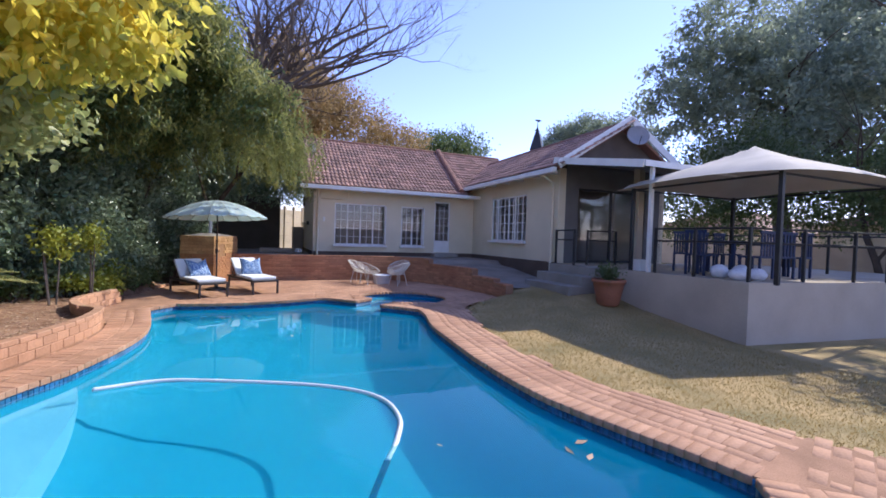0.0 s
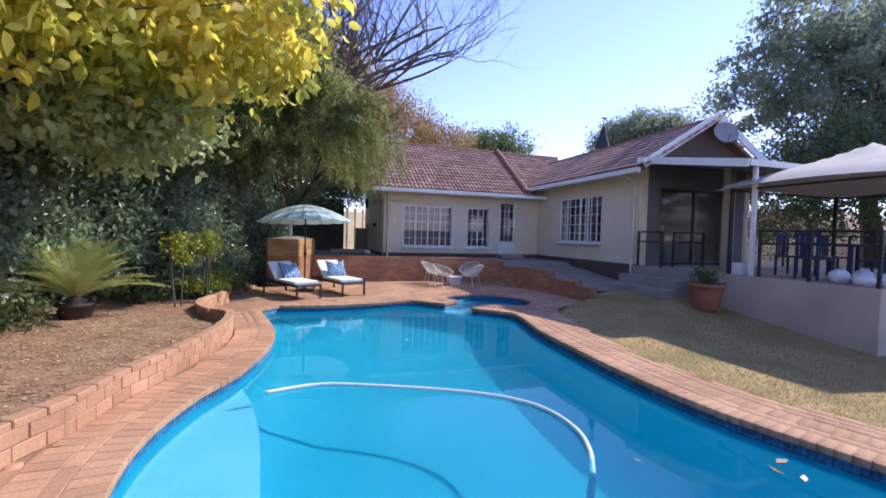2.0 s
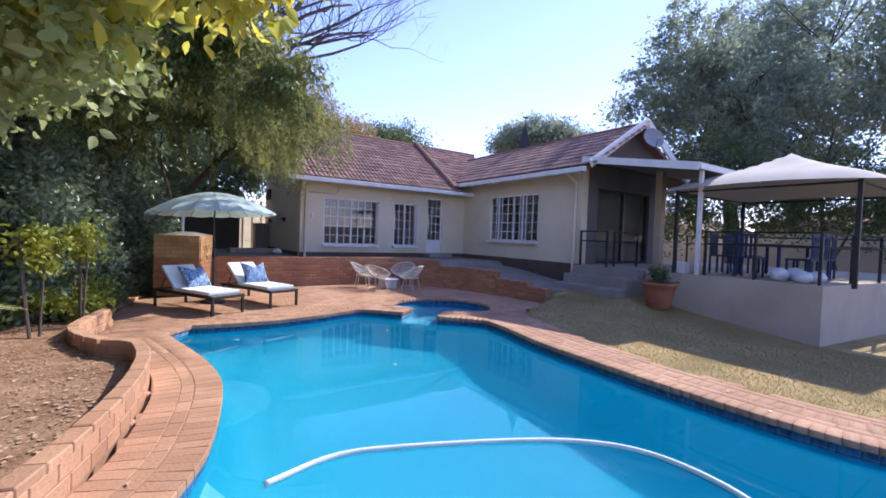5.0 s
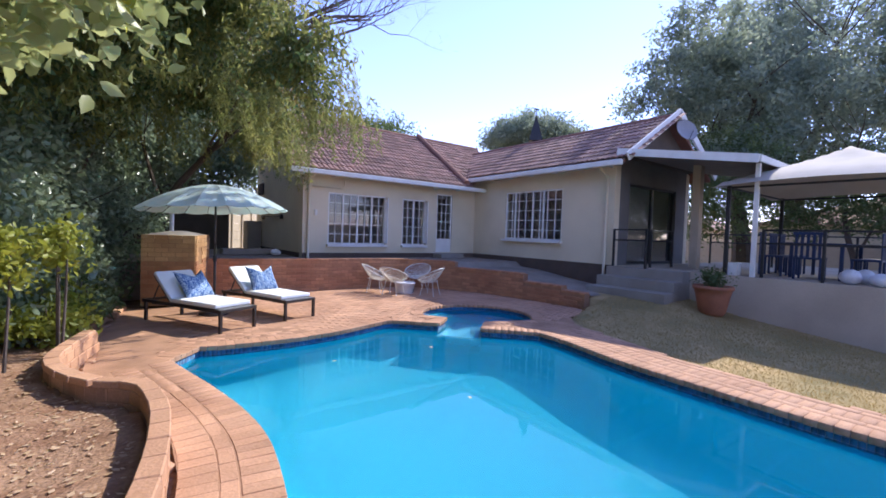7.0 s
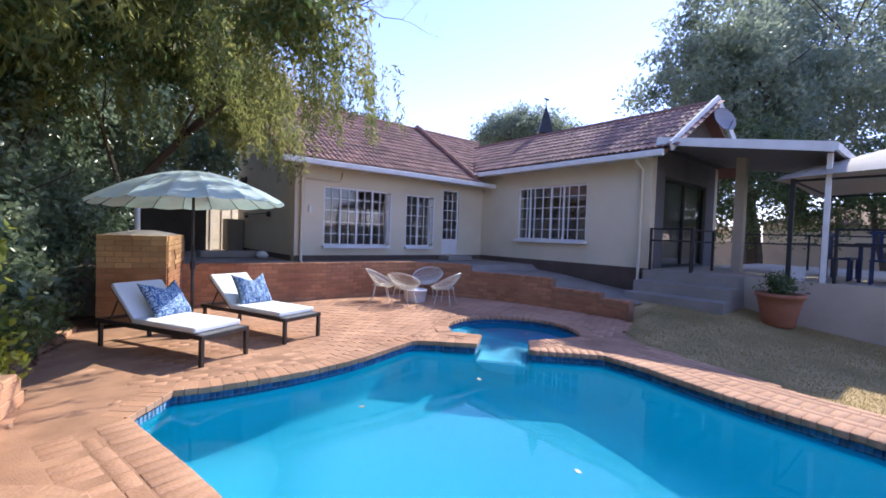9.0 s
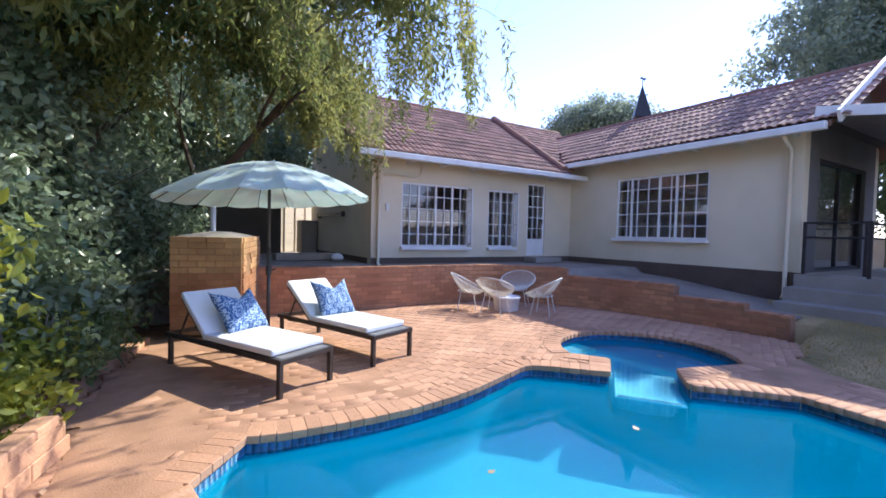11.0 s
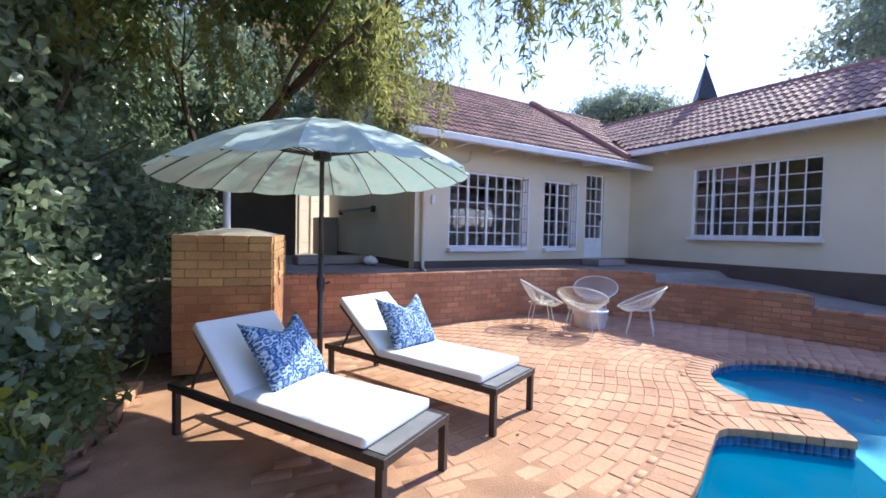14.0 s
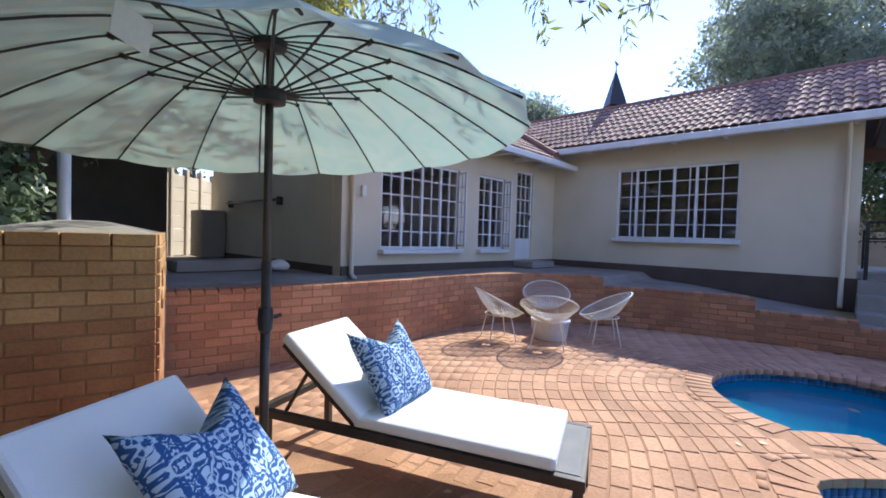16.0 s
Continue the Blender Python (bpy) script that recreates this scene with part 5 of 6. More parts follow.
def cord_chair(m):
    ch = thing("cord_chair", m, "white round cord chair on thin steel legs", "chair", "white cord chairs round the table")
    tilt = pose(0, 0.02, 0.54, -27, 0, 0)
    rim = [tilt @ Vector((0.365 * math.cos(a), -0.37 * math.sin(a), 0)) for a in np.linspace(0, 2 * math.pi, 61)[:-1]]
    hub_c = Vector((0, 0.03, 0.33))
    ring = [hub_c + Vector((0.07 * math.cos(a), -0.07 * math.sin(a), 0)) for a in np.linspace(0, 2 * math.pi, 61)[:-1]]
    bm = bmesh.new()
    tube(bm, rim, 0.011, 6, True)
    part("rim", bm, M_CHAIR, ch)
    bm = bmesh.new()
    for p, q in zip(rim, ring):
        mid_ = p.lerp(q, 0.55) - Vector((0, 0, 0.045))
        tube(bm, [p, p.lerp(mid_, 0.5) - Vector((0, 0, 0.012)), mid_, q], 0.0055, 4)
    cords = part("cord_webbing", bm, M_CHAIR, ch, "white plastic cords strung over the frame")
    tagged(cords, kind="stuff")
    bm = bmesh.new()
    tube(bm, ring, 0.008, 5, True)
    part("seat_ring", bm, M_CHAIR, ch)
    for a, top in ((40, 4), (140, 20), (225, 28), (315, 44)):
        c = Vector((0.3 * math.cos(radians(a)), 0.27 * math.sin(radians(a)) + 0.03, 0.0))
        t = Vector((0.2 * math.cos(radians(a)), 0.17 * math.sin(radians(a)) + 0.03, 0.38))
        bm = bmesh.new()
        tube(bm, [c, t], 0.009, 6)
        part("leg", bm, M_CHAIR, ch)
    bm = bmesh.new()
    tube(bm, [(0.21 * math.cos(a), 0.19 * math.sin(a) + 0.03, 0.36) for a in np.linspace(0, 2 * math.pi, 17)[:-1]], 0.008, 5, True)
    part("leg_ring", bm, M_CHAIR, ch)
    return ch


TABLE = Vector((3.27, 13.26, 0))
spots = [(2.62, 13.72), (2.78, 13.02), (3.66, 12.62), (3.98, 13.74)]
first = None
for x, y in spots:
    face = TABLE - Vector((x, y, 0))
    m = pose(x, y, 0, 0, 0, math.degrees(math.atan2(face.y, face.x)) - 90)
    first = copy_thing(first, m) if first else cord_chair(m)
tb = bmesh.new()
lathe(tb, [(0.22, 0.0), (0.23, 0.02), (0.26, 0.24), (0.275, 0.25), (0.275, 0.28), (0.265, 0.285), (0.25, 0.285), (0.24, 0.265), (0.02, 0.262)], 28, TABLE)
tagged(obj("side_table", tb, M_POUF, smooth=True), "low round pale concrete table with a rim between chairs", "table")

# ---- pool hose ----
hose = thing("pool_hose", Matrix.Identity(4), "white ribbed pool-cleaner hose floating on the water", "hose")
line = smooth_line([(-1.62, 5.17, -0.11), (-1.11, 5.3, -0.115), (-0.62, 5.19, -0.12), (0.32, 4.79, -0.12), (0.83, 4.45, -0.12), (1.07, 4.09, -0.12), (1.1, 3.64, -0.12), (0.98, 3.28, -0.125), (0.84, 3.05, -0.2)], 0.025)
bm = bmesh.new()
tube(bm, line, [0.021 + 0.003 * (k % 2) for k in range(len(line))], 8)
part("hose", bm, M_HOSE, hose, smooth=True)
bm = bmesh.new()
tube(bm, [(0.84, 3.05, -0.2), (0.7, 2.9, -0.5), (0.62, 2.82, -0.8), (0.6, 2.8, -1.05)], 0.028, 8)
part("weighted_end", bm, M_NAVY, hose, "dark sunken end of the hose")


# ---- planting ----


def tree(name, base, top, r0, seed, blobs, count, radius, per, size, leaf, label, bark=None, levels=2, kids=4, droop=0.0, aspect=0.5, inner=0.5, spread=1.0, oval=False):
    t_ = thing(name, pose(*base), label, "tree")
    bm = bmesh.new()
    limb_tree(bm, (0, 0, -0.1), Vector(top) - Vector(base), r0, seed, levels, kids)
    part("trunk", bm, bark or M_BARK, t_)
    rel = [(b[0] - base[0], b[1] - base[1], b[2] - base[2], *b[3:]) for b in blobs]
    leaves("crown", clumps(rel, count, radius, per, seed, inner), size, leaf, t_, seed + 1, aspect, droop, spread, oval)
    return t_


# clipped-out hedge along the west side
hedge = thing("hedge", Matrix.Identity(4), "tall dense dark green hedge along the boundary", "hedge", "", "stuff")
hb = []
rng = random.Random(5)
for x, y in ((-6.6, -4.5), (-6.5, -2.5), (-6.4, -0.5), (-6.2, 1.2), (-6.0, 2.8), (-5.8, 4.4), (-5.7, 6.0), (-5.9, 7.4), (-5.8, 8.8), (-5.2, 10.2), (-4.5, 11.4), (-4.2, 12.6), (-3.9, 13.8), (-3.75, 15.0), (-4.0, 16.3)):
    hb.append((x, y, 1.3, 1.0, 1.2, 1.5))
    hb.append((x - 0.2, y + rng.uniform(-0.4, 0.4), 2.9 + rng.uniform(-0.2, 0.3), 1.0, 1.2, 1.1))
hb += [(-3.65, 11.3, 0.45, 0.5, 0.6, 0.5), (-3.5, 12.3, 0.5, 0.5, 0.6, 0.55), (-3.3, 13.3, 0.5, 0.5, 0.6, 0.6), (-3.8, 10.6, 0.5, 0.5, 0.6, 0.5), (-2.45, 15.65, 1.7, 0.6, 0.45, 0.95), (-3.05, 15.1, 1.6, 0.6, 0.6, 1.1), (-2.85, 14.25, 0.6, 0.4, 0.35, 0.6), (-3.2, 13.8, 0.55, 0.4, 0.4, 0.55)]
leaves("foliage", clumps(hb, 9400, 0.16, 28, 11, 0.68), 0.1, L_HEDGE, hedge, 12, 0.52, 0.2, 1.0, True)
bm = bmesh.new()
for k, b in enumerate(hb[:30:2]):
    for j in range(3):
        limb_tree(bm, (b[0] + rng.uniform(-0.4, 0.3), b[1] + rng.uniform(-0.5, 0.5), 0.0), (b[0] + rng.uniform(-0.4, 0.4), b[1] + rng.uniform(-0.5, 0.5), 2.8), 0.04, 100 + k * 3 + j, 1, 4, 0.3, 0.5, 5)
part("stems", bm, M_BARK, hedge)

# trees that stand in and behind the hedge
tree("screen_tree", (-6.6, 9.0, 0.15), (-6.4, 9.2, 4.5), 0.18, 301,
     [(-6.0, 8.0, 4.6, 1.8, 2.0, 1.7), (-6.2, 10.6, 5.2, 1.8, 2.0, 2.0), (-5.2, 12.4, 4.6, 1.6, 1.8, 1.7), (-6.6, 9.4, 7.2, 2.2, 3.0, 1.8), (-5.4, 14.4, 5.4, 1.8, 2.0, 2.2), (-3.4, 17.0, 4.3, 1.6, 1.5, 1.9), (-2.2, 19.5, 4.6, 1.9, 1.9, 2.0), (-4.0, 15.4, 6.2, 1.8, 1.8, 1.8), (-1.6, 23.6, 3.8, 2.0, 1.5, 2.2), (-4.2, 22.5, 4.2, 2.2, 1.6, 2.6), (-1.2, 18.6, 4.3, 1.1, 0.9, 1.5), (-2.6, 18.4, 3.6, 1.2, 0.9, 1.6), (0.0, 19.2, 3.8, 0.9, 0.8, 1.3), (1.1, 22.8, 4.3, 1.3, 1.0, 1.4)],
     6200, 0.26, 30, 0.12, L_HEDGE, "dense dark green tree rising out of the hedge", droop=0.6, aspect=0.5, inner=0.3)
tree("screen_tree", (-6.8, 3.0, 0.15), (-6.6, 3.0, 4.0), 0.18, 305,
     [(-6.2, 2.5, 4.4, 1.6, 2.2, 1.6), (-6.3, 5.2, 4.8, 1.7, 2.0, 1.8), (-6.6, 0.0, 4.6, 1.8, 2.0, 1.8), (-6.6, 4.0, 6.8, 2.2, 3.0, 1.6)],
     1800, 0.26, 30, 0.12, L_GREEN, "dense green tree rising behind the hedge", droop=0.6, aspect=0.5, inner=0.3)

# yellowing tree over the bed
tree("yellowing_tree", (-6.1, 6.3, 0.15), (-4.2, 6.0, 3.7), 0.11, 21,
     [(-1.7, 6.3, 3.85, 0.75, 0.8, 0.5), (-2.6, 6.0, 3.45, 0.8, 0.9, 0.5), (-1.75, 6.4, 4.75, 0.95, 1.0, 0.75), (-2.7, 6.2, 4.5, 1.2, 1.2, 0.9), (-3.7, 5.6, 4.1, 1.3, 1.4, 1.0), (-3.2, 4.6, 4.2, 1.1, 1.0, 0.8), (-4.6, 6.6, 4.6, 1.4, 1.4, 1.1), (-4.7, 4.4, 4.4, 1.4, 1.3, 1.1), (-2.2, 6.9, 4.1, 0.9, 0.9, 0.6), (-3.2, 6.6, 3.6, 1.1, 1.1, 0.7), (-3.9, 4.9, 3.5, 1.0, 1.0, 0.7)],
     470, 0.2, 21, 0.16, L_YELLOW, "small broad-leaved tree with leaves turning yellow", droop=1.1, aspect=0.55, inner=0.25, oval=True)
tree("pale_leaved_tree", (-6.2, 9.6, 0.15), (-5.6, 8.9, 3.2), 0.12, 24,
     [(-3.0, 6.9, 3.05, 0.75, 0.7, 0.5), (-3.6, 7.3, 3.0, 0.9, 0.9, 0.6), (-4.1, 6.4, 3.1, 0.9, 0.9, 0.6), (-4.3, 7.8, 3.3, 1.1, 1.2, 0.9), (-4.5, 9.4, 3.9, 1.3, 1.3, 1.2), (-4.9, 8.2, 4.9, 1.6, 1.6, 1.3)],
     760, 0.2, 24, 0.13, L_PALE, "broad-leaved pale green tree above the hedge", droop=0.8, aspect=0.55, inner=0.3, oval=True)
# weeping tree over the loungers
WEEPING = [(-3.4, 11.2, 4.7, 1.5, 1.6, 1.7), (-2.4, 13.0, 5.3, 1.7, 1.8, 1.7), (-3.6, 14.2, 4.4, 1.5, 1.6, 1.6), (-1.2, 14.2, 4.8, 1.3, 1.5, 1.1), (-1.1, 12.2, 5.6, 1.0, 1.2, 0.8), (-0.3, 11.2, 4.5, 0.85, 0.85, 0.85), (-3.6, 9.6, 5.0, 1.3, 1.3, 1.4), (0.1, 15.2, 4.5, 1.0, 0.9, 1.0), (-3.0, 12.5, 6.8, 2.2, 2.8, 1.5), (-1.6, 10.9, 5.9, 1.0, 1.0, 0.7)]
weeping = tree("weeping_tree", (-2.7, 17.0, 0.75), (-0.3, 15.4, 4.0), 0.11, 31, WEEPING,
     1500, 0.16, 46, 0.15, L_OLIVE, "weeping tree with narrow olive and yellow drooping leaves", droop=1.4, aspect=0.28, inner=0.25, levels=3, kids=4)
# second, darker green crown: the tree's inner shade done by leaf colour
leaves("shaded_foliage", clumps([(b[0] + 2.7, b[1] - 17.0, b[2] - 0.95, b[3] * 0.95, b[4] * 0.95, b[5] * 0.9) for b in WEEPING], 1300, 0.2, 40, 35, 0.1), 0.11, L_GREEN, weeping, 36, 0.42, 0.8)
# hanging strands at its edge
strands = []
rs = np.random.default_rng(9)
for k in range(190):
    c = [(0.4, 11.35), (0.1, 11.2), (-0.9, 11.6), (-0.6, 14.6), (0.2, 15.2), (-1.9, 14.8), (0.0, 13.0), (0.6, 15.3)][k % 8]
    x, y = c[0] + 0.4 * rs.normal(), c[1] + 0.45 * rs.normal()
    top_z = rs.uniform(3.8, 4.5)
    L = rs.uniform(0.5, 1.25)
    n = int(L * 80)
    s = np.linspace(0, 1, n)
    strands.append(np.stack([x + 0.1 * s + 0.03 * rs.normal(size=n), y + 0.03 * rs.normal(size=n), top_z - L * s], 1))
leaves("hanging_foliage", np.concatenate(strands) - np.array([-2.7, 17.0, 0.75]), 0.10, L_OLIVE, weeping, 33, 0.22, 1.4)

# bare tree behind the house
bare = thing("bare_tree", pose(-0.5, 24.5, 0.0), "tall leafless tree with dense grey twigs", "tree")
bm = bmesh.new()
fork = Vector((-0.3, -2.6, 8.2))
tube(bm, [(0, 0, -0.1), (-0.3, -1.0, 3.5), (-0.2, -2.0, 6.4), fork], [0.3, 0.26, 0.22, 0.17], 10)
rb = random.Random(62)
for k in range(26):
    a_, r_ = k * 2.4, math.sqrt((k + 0.5) / 26)
    tip = Vector((3.2 + 4.6 * r_ * math.cos(a_), -2.6 + rb.uniform(-1.6, 1.6), 11.4 + 2.4 * r_ * math.sin(a_)))
    start = fork + Vector((0.3 * math.sin(k), 0.3 * math.cos(k * 2.0), -1.0 + 0.07 * k))
    limb_tree(bm, start, tip, rb.uniform(0.07, 0.12), 61 + k, 4 if k % 2 else 3, 5, 0.8, 0.5, 6)
part("trunk", bm, M_BARK_GREY, bare)
leaves("last_leaves", clumps([(2.0, -2.0, 9.5, 3.0, 2.0, 2.0), (-2.0, 0, 8.0, 3, 2, 3)], 420, 0.3, 10, 65, 0.2), 0.09, L_AUTUMN, bare, 66)

# trees behind the house
tree("autumn_tree", (6.0, 38, 0), (6.0, 38, 6), 0.3, 71, [(6.0, 38, 10.5, 5.0, 4, 3.0), (1.5, 36, 11.0, 4.0, 4, 3.4), (10.5, 39, 9.8, 3.2, 4, 2.2), (3.4, 37, 12.4, 3.6, 3.5, 2.6), (0.5, 36, 14.5, 3.2, 3, 3.0)], 2000, 0.5, 22, 0.24, L_AUTUMN, "far tree with thin autumn-brown foliage")
tree("grey_green_tree", (19, 44, 0), (19, 44, 6), 0.3, 74, [(19, 44, 10.4, 3.6, 4, 3.0), (15.8, 43, 10.0, 3.0, 3.5, 2.8)], 900, 0.5, 22, 0.28, L_GREEN, "far round grey-green tree")
tree("round_tree", (24, 28, 0), (24, 28, 6.5), 0.3, 77, [(24, 28, 9.9, 3.0, 3.0, 1.8), (22, 28.6, 9.3, 2.2, 2.2, 1.5), (26, 27, 9.5, 2.6, 2.6, 1.8)], 1300, 0.36, 24, 0.22, L_DARKGREEN, "round grey-green tree behind the tiled roof")
# large evergreens beyond the porch
tree("evergreen_tree", (20.5, 11.5, 0), (20.5, 11.5, 5.5), 0.45, 81,
     [(18.6, 11.6, 7.4, 3.4, 2.8, 2.7), (21.8, 12.4, 9.6, 3.8, 3.2, 3.2), (21.4, 9.2, 7.6, 3.6, 3.0, 2.8), (17.6, 10.6, 5.0, 2.2, 2.2, 1.5), (15.7, 13.3, 7.1, 2.0, 2.0, 1.7), (17.5, 12.4, 10.5, 2.2, 2.2, 2.0), (16.6, 12.8, 8.8, 2.0, 2.0, 1.6)],
     720, 0.26, 64, 0.19, L_DARKGREEN, "large dark evergreen tree beyond the porch", levels=2, kids=5, inner=0.45, droop=0.4)
tree("evergreen_tree", (27.5, 11.5, 0), (27.5, 11.0, 7.5), 0.5, 83,
     [(26.5, 13.6, 12.0, 4.2, 3.4, 4.4), (27.5, 10.0, 12.5, 4.8, 4.2, 5.0), (28.5, 6.0, 10.5, 5.0, 4.2, 5.0), (25.0, 11.5, 7.0, 3.6, 3.6, 3.0)],
     760, 0.36, 70, 0.22, L_DARKGREEN, "tall evergreen tree with open dark crown", levels=2, kids=5, inner=0.45, droop=0.4)
tree("evergreen_tree", (30.0, 2.0, -0.2), (29.5, 2.0, 6.0), 0.4, 86,
     [(29.0, 3.0, 8.5, 4.8, 4.0, 4.4), (29, -2.0, 8.0, 4.4, 4.0, 4.0)],
     640, 0.36, 70, 0.22, L_DARKGREEN, "large dark evergreen tree past the patio", levels=2, kids=5, inner=0.45, droop=0.4)
tree("small_patio_tree", (17.5, 7.0, -0.2), (17.2, 7.0, 3.5), 0.12, 89, [(17.2, 7.0, 3.6, 1.7, 1.7, 1.5), (17.8, 8.8, 3.4, 1.7, 1.7, 1.6), (16.6, 10.8, 4.0, 1.8, 2.2, 2.4), (17.0, 13.0, 3.6, 2.0, 2.0, 2.4), (18.5, 5.0, 3.0, 2.0, 2.0, 1.8), (19.0, 2.0, 3.0, 2.2, 2.4, 1.8)], 2200, 0.24, 24, 0.13, L_GREEN, "small green tree behind the patio railing")

# open tree south of the patio, whose shade falls over the lawn's end
tree("garden_tree", (14.0, 3.2, -0.25), (13.8, 3.3, 3.6), 0.14, 97, [(13.3, 3.9, 4.9, 1.5, 1.1, 1.1), (12.4, 3.1, 4.6, 1.4, 1.1, 1.0), (14.0, 2.5, 5.2, 1.5, 1.1, 1.1)], 210, 0.22, 22, 0.13, L_GREEN, "open green garden tree south of the patio", inner=0.2)

# far neighbours and boundary
for x, y, w, d, h in ((30, 8, 12, 8, 2.9), (31, 20, 10, 8, 2.8)):
    hs = thing("neighbour_house", pose(x, y, -0.3), "far beige house with a low red tiled roof", "house")
    part("wall", boxes([((0, 0, h / 2), (w, d, h))]), M_PLASTER, hs)
    bm = bmesh.new()
    v = [bm.verts.new(c) for c in ((-w / 2 - 0.4, -d / 2 - 0.4, h), (w / 2 + 0.4, -d / 2 - 0.4, h), (w / 2 + 0.4, d / 2 + 0.4, h), (-w / 2 - 0.4, d / 2 + 0.4, h), (-w / 4, 0, h + 1.5), (w / 4, 0, h + 1.5))]
    for f in ((0, 1, 5, 4), (1, 2, 5), (2, 3, 4, 5), (3, 0, 4), (3, 2, 1, 0)):
        bm.faces.new([v[i] for i in f])
    part("roof", bm, M_RIDGE, hs)
    for k in (-0.3, 0.0, 0.3):
        part("window", boxes([((-w / 2 - 0.01, k * d, 1.5), (0.06, 1.1, 1.1))]), M_DARK, hs)
white_house = thing("white_house", pose(-12.5, 15.5, 0), "tall white rendered house beyond the hedge", "house")
part("wall", boxes([((0, 0, 2.6), (5, 7, 5.2))]), M_WHITE, white_house)
part("roof", boxes([((0, 0, 5.3), (5.6, 7.6, 0.22))], 0.03), M_CONC, white_house)
structure(obj("boundary_wall", boxes([((-8.2, 10, 1.0), (0.2, 44, 2.4)), ((8, -11, 0.9), (33, 0.2, 2.4)), ((24, 12, 0.7), (0.2, 46, 2.0))]), M_PATIO), "plain plastered garden boundary wall", "wall")

# cycad in the bed
cyc = thing("cycad", pose(-4.6, 8.3, 0.1), "bushy cycad with arching pale green fronds in a dark pot", "cycad")
bm = bmesh.new()
lathe(bm, [(0.13, 0.1), (0.16, 0.26), (0.14, 0.35), (0.07, 0.4), (0.02, 0.42)], 14)
part("trunk", bm, M_BARK, cyc)
bm = bmesh.new()
lathe(bm, [(0.16, -0.06), (0.19, 0.0), (0.23, 0.24), (0.25, 0.25), (0.25, 0.3), (0.215, 0.3), (0.2, 0.22), (0.02, 0.2)], 22)
part("pot", bm, M_POT, cyc, "dark brown clay pot", smooth=True)
rng = random.Random(3)
for k in range(58):
    a, lift, L = k * 2.4 + rng.uniform(-0.2, 0.2), rng.uniform(0.45, 1.5), rng.uniform(1.05, 1.4)
    pts_ = []
    for s in np.linspace(0, 1, 12):
        el = lift - s * (0.9 + 0.3 * (1.2 - lift))
        r = L * s * math.cos(lift * 0.85)
        pts_.append(Vector((r * math.cos(a), r * math.sin(a), 0.37 + L * (s * math.sin(lift) - 0.4 * s * s * (0.6 + 0.4 * math.cos(lift))))))
    verts, faces = [], []
    side = Vector((-math.sin(a), math.cos(a), 0))
    for i in range(46):
        s = 0.12 + 0.88 * i / 46
        f = s * 11
        p = pts_[min(10, int(f))].lerp(pts_[min(11, int(f) + 1)], f - int(f))
        d = (pts_[min(11, int(f) + 1)] - pts_[min(10, int(f))]).normalized()
        leafL = 0.2 * math.sin(math.pi * min(1, 0.15 + 0.85 * s)) ** 0.6 + 0.02
        for sg in (-1, 1):
            tip = p + (side * sg * 0.85 + d * 0.55 + Vector((0, 0, 0.18))).normalized() * leafL
            b = len(verts)
            verts += [p - d * 0.006, p + d * 0.006, tip]
            faces.append((b, b + 1, b + 2))
    fr = fast_mesh("frond", [v[:] for v in verts], faces, L_PALM, cyc)
    bm = bmesh.new()
    tube(bm, pts_, [0.008 - 0.0005 * i for i in range(12)], 4)
    part("stalk", bm, L_PALM, fr)


def shrub(base, h, r, seed, leaf, label, size=0.06, stems=3, low=False):
    sh = thing("shrub", pose(*base), label, "shrub", "shrubs in the bed")
    bm = bmesh.new()
    rr = random.Random(seed)
    for k in range(stems):
        x, y = rr.uniform(-r, r) * 0.5, rr.uniform(-r, r) * 0.5
        tube(bm, [(x * 0.4, y * 0.4, -0.05), (x * 0.8, y * 0.7, h * 0.5), (x, y, h)], [0.016, 0.012, 0.006], 6)
    part("stem", bm, M_BARK_GREY, sh)
    zc = h * 0.55 if low else h * 0.9
    leaves("foliage", clumps([(0, 0, zc, r, r, h * (0.5 if low else 0.3))], int(12 + 95 * r), 0.09, 14, seed, 0.2), size, leaf, sh, seed + 1, 0.5, 0.3, 1.0, True)
    return sh


